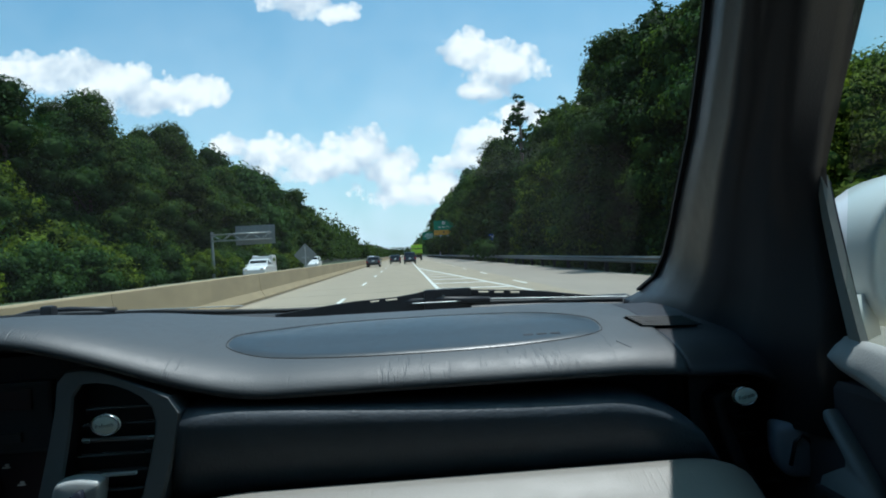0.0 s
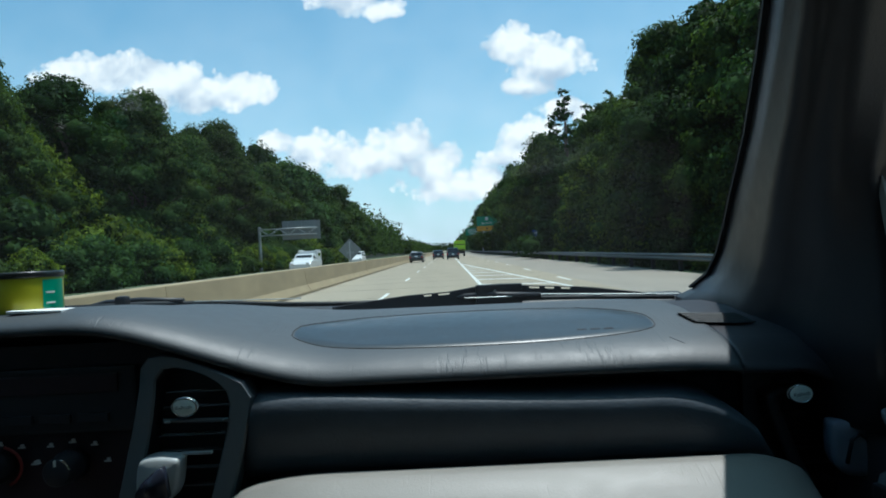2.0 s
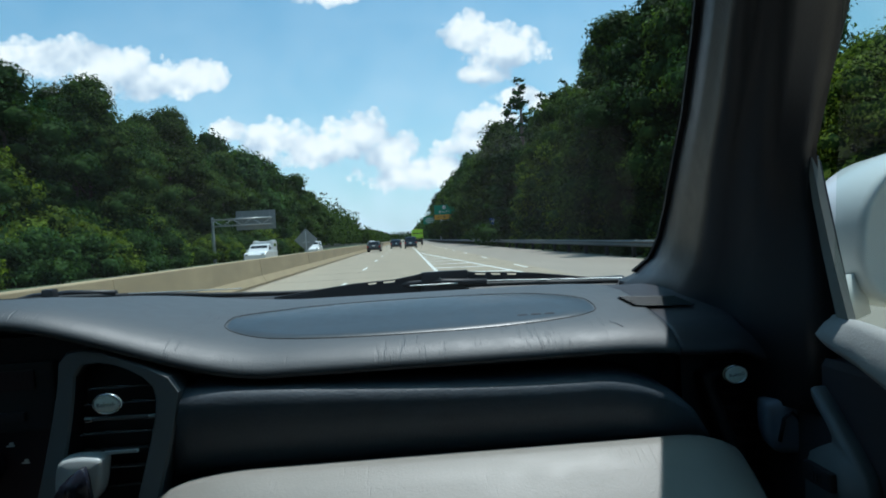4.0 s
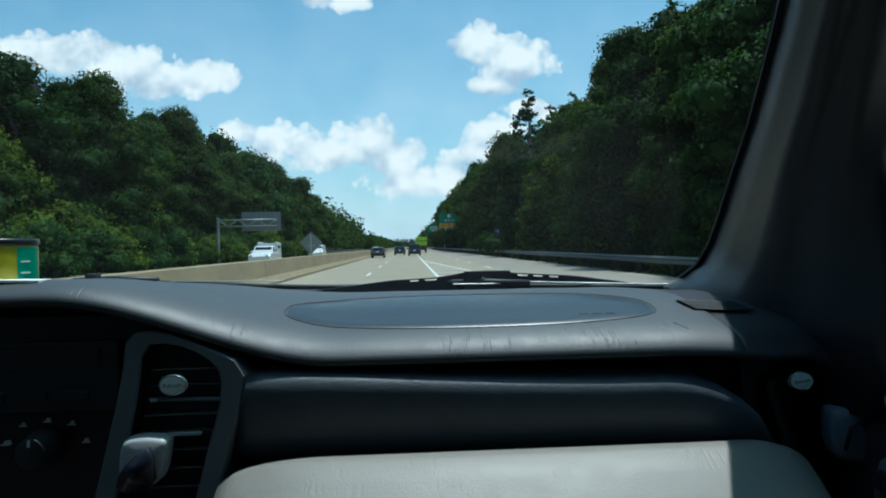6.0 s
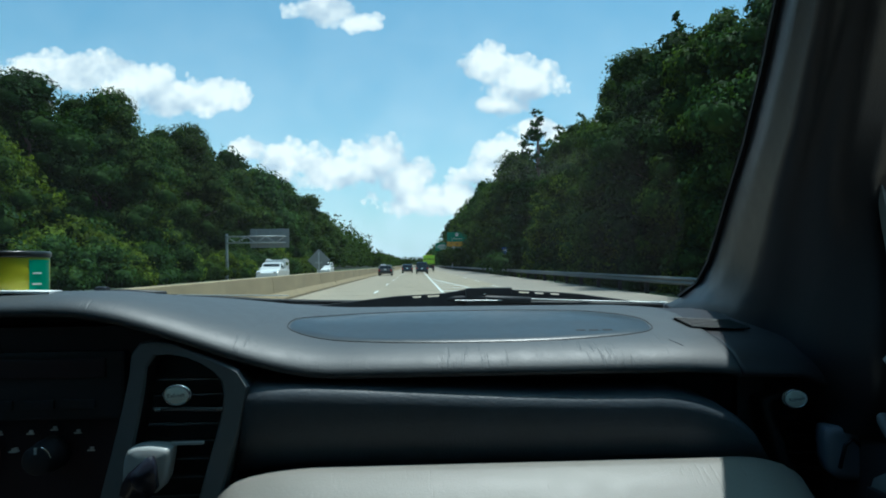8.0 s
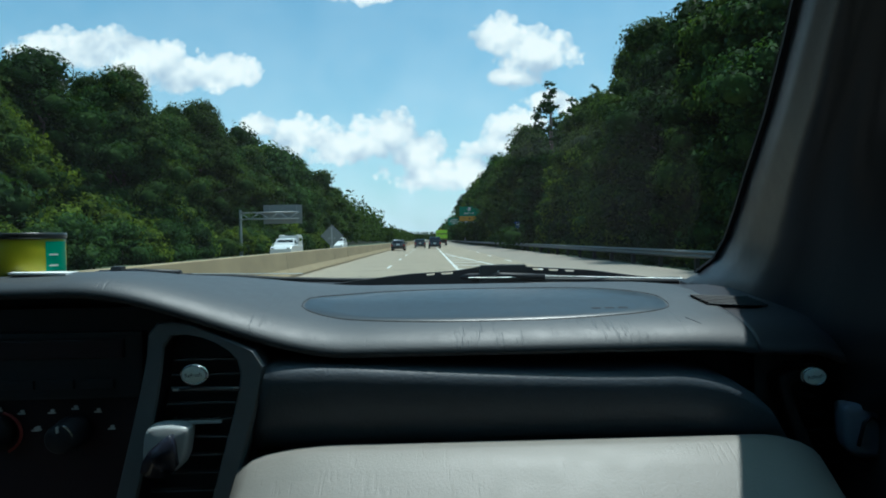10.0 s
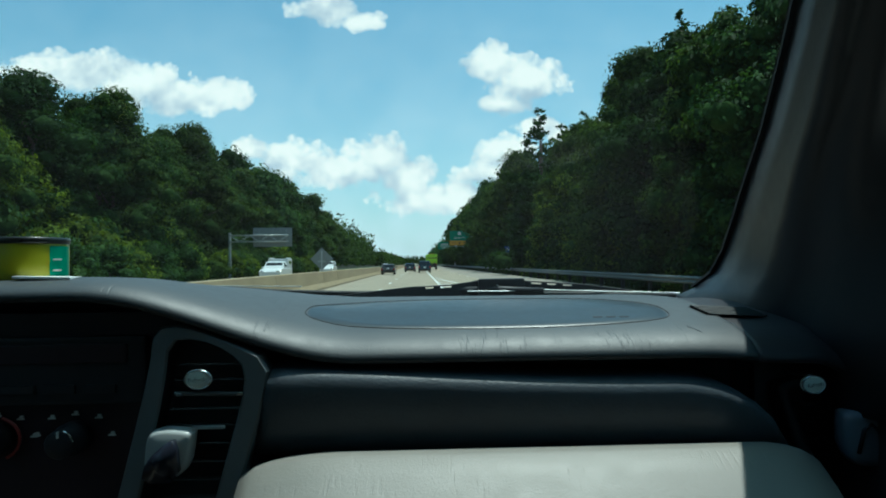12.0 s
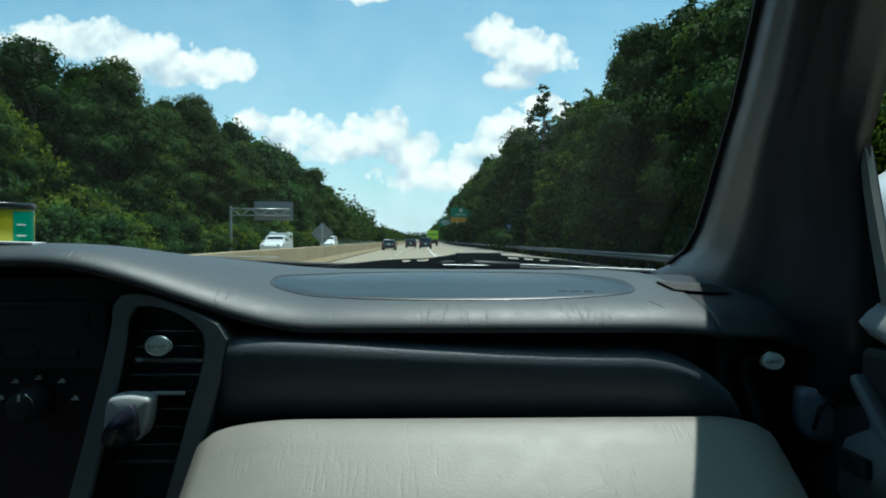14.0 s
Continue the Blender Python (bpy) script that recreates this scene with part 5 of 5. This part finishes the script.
def door():
    d = part("door_panel", box((0.795, -0.75, 0.45), (0.86, 0.735, 1.225), 0.01), M_DOORDARK, CAR, "dark door panel")
    rows = []
    for y, z, h in ((0.578, 1.266, 0.016), (0.572, 1.271, 0.025), (0.53, 1.2675, 0.033), (0.478, 1.261, 0.046), (0.436, 1.257, 0.055), (0.25, 1.247, 0.068), (-0.2, 1.237, 0.07), (-0.75, 1.232, 0.07)):
        rows.append([(0.808, y, z - 0.010), (0.803, y, z - 0.001), (0.796, y, z), (0.790, y, z - h * 0.22), (0.785, y, z - h * 0.55), (0.780, y, z - h * 0.9),
                     (0.781, y, z - h), (0.788, y, z - h - 0.008), (0.806, y, z - h - 0.012)])
    part("door_sill", loft(rows), M_DOOR, d, "pale grey vinyl door sill in sunlight", True)
    part("armrest", box((0.748, -0.5, 1.0), (0.81, 0.462, 1.075), 0.02), M_SILVER, d, "grey armrest")
    o = rounded([(0.592, 1.194), (0.585, 1.194), (0.519, 1.129), (0.511, 1.11), (0.515, 1.045), (0.612, 1.045), (0.607, 1.119), (0.572, 1.140), (0.562, 1.143), (0.560, 1.154), (0.591, 1.183)], 1)
    my, mz = 0.555, 1.10
    bm = loft([[(x, my + (y - my) * f, mz + (z - mz) * f) for y, z in o] for x, f in ((0.80, 1.0), (0.785, 1.0), (0.781, 0.985))])
    part("pull_frame", bm, M_SILVER, d, "grey door pull surround", True)
    part("window_switch", box((0.774, 0.556, 1.094), (0.784, 0.602, 1.114), 0.004), M_BLACK, d, "black window switch")
    for k in range(3):
        part("switch_rib", box((0.7725, 0.570 + 0.006 * k, 1.100), (0.7745, 0.5715 + 0.006 * k, 1.108)), M_CHROME, d)
    g = part("door_window", box((0.812, -0.7, 1.23), (0.816, 0.60, 1.72)), M_SIDEGLASS, d, "clear side window")
    for v in g.data.vertices:
        if v.co.z > 1.5:
            v.co.x -= 0.10
            v.co.y -= 0.20 if v.co.y > 0 else 0
    g.visible_shadow = False
    # outside mirror in white paint
    mr = part("outside_mirror", bmesh.new(), M_WHITE, CAR, "white painted door mirror housing")
    sh = rounded([(0.865, 1.285), (0.862, 1.37), (0.885, 1.43), (0.96, 1.475), (1.07, 1.47), (1.09, 1.40), (1.085, 1.27), (0.98, 1.255)], 2)
    sh = [(x + 0.040, z - 0.018) for x, z in sh]
    cx = sum(p[0] for p in sh) / len(sh)
    cz = sum(p[1] for p in sh) / len(sh)
    rows = [[(cx + (x - cx) * f, y, cz + (z - cz) * f) for x, z in sh] for f, y in ((0.90, 0.675), (0.98, 0.672), (1.0, 0.685), (1.0, 0.73), (0.93, 0.80), (0.7, 0.85), (0.3, 0.87))]
    part("housing", loft(rows), M_WHITE, mr, "white mirror housing", True)
    gl = rounded([(0.940, 1.275), (0.945, 1.40), (0.985, 1.44), (1.06, 1.44), (1.072, 1.29), (1.0, 1.27)], 2)
    gl = [(x + 0.036, z - 0.018) for x, z in gl]
    rows = [[(x, y, z) for x, z in gl] for y in (0.6745, 0.6695)]
    part("mirror_glass", loft(rows), M_CHROME, mr, "mirror glass")
    part("glass_rim", tube([(x, 0.670, z) for x, z in gl + gl[:1]], 0.004, 6), M_RUBBER, mr, "black rubber rim")
    part("foot", loft([[(0.815, 0.62, 1.24), (0.815, 0.78, 1.24), (0.815, 0.76, 1.285), (0.815, 0.63, 1.30)], [(0.925, 0.69, 1.25), (0.925, 0.79, 1.25), (0.925, 0.78, 1.30), (0.925, 0.70, 1.30)]]), M_WHITE, mr, "", True)


door()


def wipers():
    # cowl grille with a low hump, behind it the bonnet
    rows = []
    for k in range(41):
        x = -0.78 + 1.56 * k / 40
        bow = 0.05 * (1 - (x / 0.8) ** 2)
        hump = 0.008 * math.exp(-((x - 0.43) / 0.16) ** 2) + 0.016 * math.exp(-((x + 0.16) / 0.24) ** 4)
        rows.append([(x, 1.09 + bow, 1.255), (x, 1.10 + bow, 1.272 + hump * 0.5), (x, 1.16 + bow, 1.279 + hump), (x, 1.24 + bow, 1.268 + hump), (x, 1.30 + bow, 1.23), (x, 1.30 + bow, 1.18), (x, 1.09 + bow, 1.18)])
    part("cowl_grille", loft(rows), M_BLACK, CAR, "black plastic scuttle grille", True)
    # sprung bridge over the blade: an arch on short struts, with gaps between them
    bridge = part("wiper_bridge", bmesh.new(), M_BLACK, CAR, "black wiper bridge with open slots")

    crest = ((0.12, 1.281), (0.16, 1.286), (0.264, 1.297), (0.339, 1.300), (0.385, 1.306), (0.395, 1.309), (0.432, 1.311), (0.470, 1.310), (0.480, 1.306), (0.50, 1.3045), (0.58, 1.299), (0.61, 1.296), (0.70, 1.283), (0.74, 1.276))
    slots = ((0.294, 0.310), (0.321, 0.343), (0.493, 0.513), (0.523, 0.541), (0.553, 0.572))

    def arch(x):
        for (xa, za), (xb, zb) in zip(crest, crest[1:]):
            if xa <= x <= xb:
                return za + (zb - za) * (x - xa) / (xb - xa), 1.140 - 0.08 * max(0, x - 0.60)
        return 1.276, 1.13
    xs = [0.12 + 0.002 * k for k in range(310)]
    part("arch", tube([(x, arch(x)[1], arch(x)[0] - 0.0012) for x in xs[::5]], 0.0013, 6), M_BLACK, bridge, "", True)
    lowered = [arch(x)[0] - (0.0056 if any(p < x < q for p, q in slots) else 0.001) for x in xs]
    part("web", loft([[(x, arch(x)[1] - 0.003, 1.262), (x, arch(x)[1] + 0.003, 1.262), (x, arch(x)[1] + 0.003, h), (x, arch(x)[1] - 0.003, h)] for x, h in zip(xs, lowered)]), M_BLACK, bridge)
    part("arm_head", box((0.392, 1.120, 1.27), (0.478, 1.136, 1.3105), 0.003), M_BLACK, bridge, "black arm head")
    part("rivet", box((0.424, 1.1175, 1.2975), (0.429, 1.121, 1.3005), 0.001), M_CHROME, bridge, "bright rivet")
    for k, (x0, y0, x1, y1, z) in enumerate(((0.285, 1.155, 0.735, 1.05, 1.2815), (-0.40, 1.16, 0.06, 1.155, 1.300))):
        w = part("wiper", bmesh.new(), M_BLACK, CAR, "black windscreen wiper at rest")
        a, b = Vector((x0, y0, z)), Vector((x1, y1, z - 0.004))
        course = [a, a.lerp(b, 0.35) + Vector((0, 0.012, 0.003)), a.lerp(b, 0.7) + Vector((0, 0.010, 0.002)), b]
        if k:
            course = [(-0.40, 1.16, 1.301), (-0.25, 1.16, 1.302), (-0.10, 1.158, 1.298), (0.02, 1.156, 1.290), (0.12, 1.154, 1.2865), (0.32, 1.150, 1.284)]
        part("blade", tube(course, 0.0042 + 0.0025 * k, 6, 0.0042), M_RUBBER, w, "", True)
        m = a.lerp(b, 0.5)
        part("arm", tube([m + Vector((0.0, 0.0, 0.008)), m + Vector((-0.09, 0.02, 0.012)), m + Vector((-0.17, 0.045, 0.009)), m + Vector((-0.24, 0.07, -0.005))], 0.006, 6), M_BLACK, w, "", True)
        part("rail", tube(((0.37, 1.11, 1.2885), (0.47, 1.11, 1.2875), (0.50, 1.108, 1.2900), (0.62, 1.085, 1.2860), (0.746, 1.06, 1.2825)) if k == 0 else (a.lerp(b, 0.55) + Vector((0, -0.004, 0.006)), b + Vector((0, -0.003, 0.004))), 0.0009, 6), M_GALV, w, "bright sunlit blade spring")
    part("washer_nozzle", box((-0.283, 1.118, 1.290), (-0.262, 1.140, 1.322), 0.006), M_BLACK, CAR, "black washer nozzle")


wipers()


def shell():
    """The closed cabin and body around the view."""
    part("roof_lining", loft([[(-0.64, 0.40, 1.735), (0.64, 0.40, 1.735), (0.66, 0.38, 1.79), (-0.66, 0.38, 1.79)], [(-0.66, -0.6, 1.775), (0.66, -0.6, 1.775), (0.68, -0.6, 1.83), (-0.68, -0.6, 1.83)],
                              [(-0.62, -2.6, 1.70), (0.62, -2.6, 1.70), (0.64, -2.62, 1.75), (-0.64, -2.62, 1.75)]]), M_HEADLINER, CAR, "pale cloth roof lining")
    part("floor_pan", box((-0.80, -2.9, 0.30), (0.80, 0.76, 0.36)), M_CARPET, CAR, "dark grey carpet")
    part("tail_panel", loft([[(-0.78, -2.9, 0.36), (0.78, -2.9, 0.36), (0.78, -2.84, 0.36), (-0.78, -2.84, 0.36)], [(-0.64, -2.6, 1.74), (0.64, -2.6, 1.74), (0.64, -2.56, 1.74), (-0.64, -2.56, 1.74)]]), M_TRIM, CAR)
    for s in (-1, 1):
        if s < 0:
            part("door_panel", box((-0.86, -0.75, 0.45), (-0.80, 0.60, 1.26), 0.01), M_TRIM, CAR)
        part("rear_side_panel", box((s * 0.83 - 0.03, -2.88, 0.36), (s * 0.83 + 0.03, -0.76, 1.25), 0.01), M_TRIM, CAR)
        part("body_side", box((s * 0.877 - 0.012, -2.9, 0.40), (s * 0.877 + 0.012, 1.24, 1.215), 0.008), M_WHITE, CAR, "white painted body side")
        part("centre_post", loft([[(s * 0.80, -0.80, 1.24), (s * 0.86, -0.80, 1.24), (s * 0.86, -0.66, 1.24), (s * 0.80, -0.66, 1.24)], [(s * 0.66, -0.78, 1.77), (s * 0.71, -0.78, 1.77), (s * 0.71, -0.68, 1.77), (s * 0.66, -0.68, 1.77)]]), M_PILLAR, CAR)
        part("roof_rail", tube([(s * 0.67, 0.34, 1.755), (s * 0.69, -0.1, 1.79), (s * 0.70, -0.7, 1.79), (s * 0.66, -2.58, 1.72)], 0.035, 8), M_PILLAR, CAR, "", True)
        # out-of-view dark panes, added to limit the light from behind
        part("rear_side_glass", loft([[(s * 0.835, y0, 1.24), (s * 0.845, y0, 1.24), (s * (0.685 - k * 0.03), y0 + k * 0.25, 1.76 - k * 0.05), (s * (0.675 - k * 0.03), y0 + k * 0.25, 1.76 - k * 0.05)] for k, y0 in ((0, -0.74), (1, -2.86))]), M_DIMMING, CAR, "unseen dark glass added to cut cabin light")
        part("wing", loft([[(s * 0.60, 1.25, 0.35), (s * 0.88, 1.25, 0.35), (s * 0.88, 1.25, 1.1), (s * 0.66, 1.25, 1.17)], [(s * 0.60, 2.35, 0.35), (s * 0.84, 2.3, 0.35), (s * 0.84, 2.3, 0.86), (s * 0.62, 2.35, 0.95)]]), M_WHITE, CAR)
        for y in (1.75, -1.7):
            wheel(CAR, s * 0.80, y, 0.35, 0.22)
    part("bonnet", loft([[(-0.7, 1.26, 1.12), (0.7, 1.26, 1.12), (0.68, 1.26, 1.19), (0, 1.26, 1.215), (-0.68, 1.26, 1.19)], [(-0.68, 1.9, 1.02), (0.68, 1.9, 1.02), (0.66, 1.9, 1.09), (0, 1.9, 1.12), (-0.66, 1.9, 1.09)],
                         [(-0.6, 2.4, 0.8), (0.6, 2.4, 0.8), (0.6, 2.38, 0.92), (0, 2.4, 0.95), (-0.6, 2.38, 0.92)]]), M_WHITE, CAR, "white painted bonnet")
    part("nose", box((-0.82, 2.3, 0.3), (0.82, 2.5, 0.8), 0.05), M_WHITE, CAR)


shell()


# ---- loose things on the dashboard ----
def tin():
    x, y, z = -0.198, 0.735, 1.3225
    root = thing("tin_can", "short yellow and green tin with a black lid on the dashboard", "tin", at=(x, y, z))
    n = 40

    def turn(prof, a0=0.0, a1=math.tau):
        return [[(r * math.cos(a0 + (a1 - a0) * k / n), r * math.sin(a0 + (a1 - a0) * k / n), h) for k in range(n)] for r, h in prof]
    part("body", loft(turn([(0.044, 0.0), (0.046, 0.003), (0.046, 0.045), (0.045, 0.048)])), M_TIN, root, "yellow printed body", True)
    bm = bmesh.new()
    m = 10
    lo = [bm.verts.new((0.0466 * math.cos(-0.50 + 0.075 * k), 0.0466 * math.sin(-0.50 + 0.075 * k), 0.005)) for k in range(m + 1)]
    hi = [bm.verts.new((v.co.x, v.co.y, 0.044)) for v in lo]
    for k in range(m):
        bm.faces.new((lo[k], lo[k + 1], hi[k + 1], hi[k]))
    part("label_band", bm, M_TINGREEN, root, "green label", True)
    for h in (0.015, 0.028):
        b = part("text_bar", box((-0.006, -0.0005, -0.001), (0.006, 0.0005, 0.001)), M_MARK, root)
        a = -0.3
        b.matrix_basis = Matrix.Translation((0.0472 * math.cos(a), 0.0472 * math.sin(a), h)) @ Matrix.Rotation(a + math.pi / 2, 4, "Z")
    part("lid", loft(turn([(0.0465, 0.047), (0.0475, 0.0485), (0.0475, 0.0532), (0.0465, 0.0545), (0.044, 0.0545), (0.043, 0.052), (0.01, 0.052)])), M_LID, root, "glossy black lid", True)
    p = finish("paper_slip", box((-0.03, -0.02, 0), (0.03, 0.02, 0.003), 0.0005), M_PAPER, matrix=pose(-0.152, 0.700, 1.3275, 0, 2, 10))
    tagged(p, "folded white paper slip under the tin", "paper")


tin()
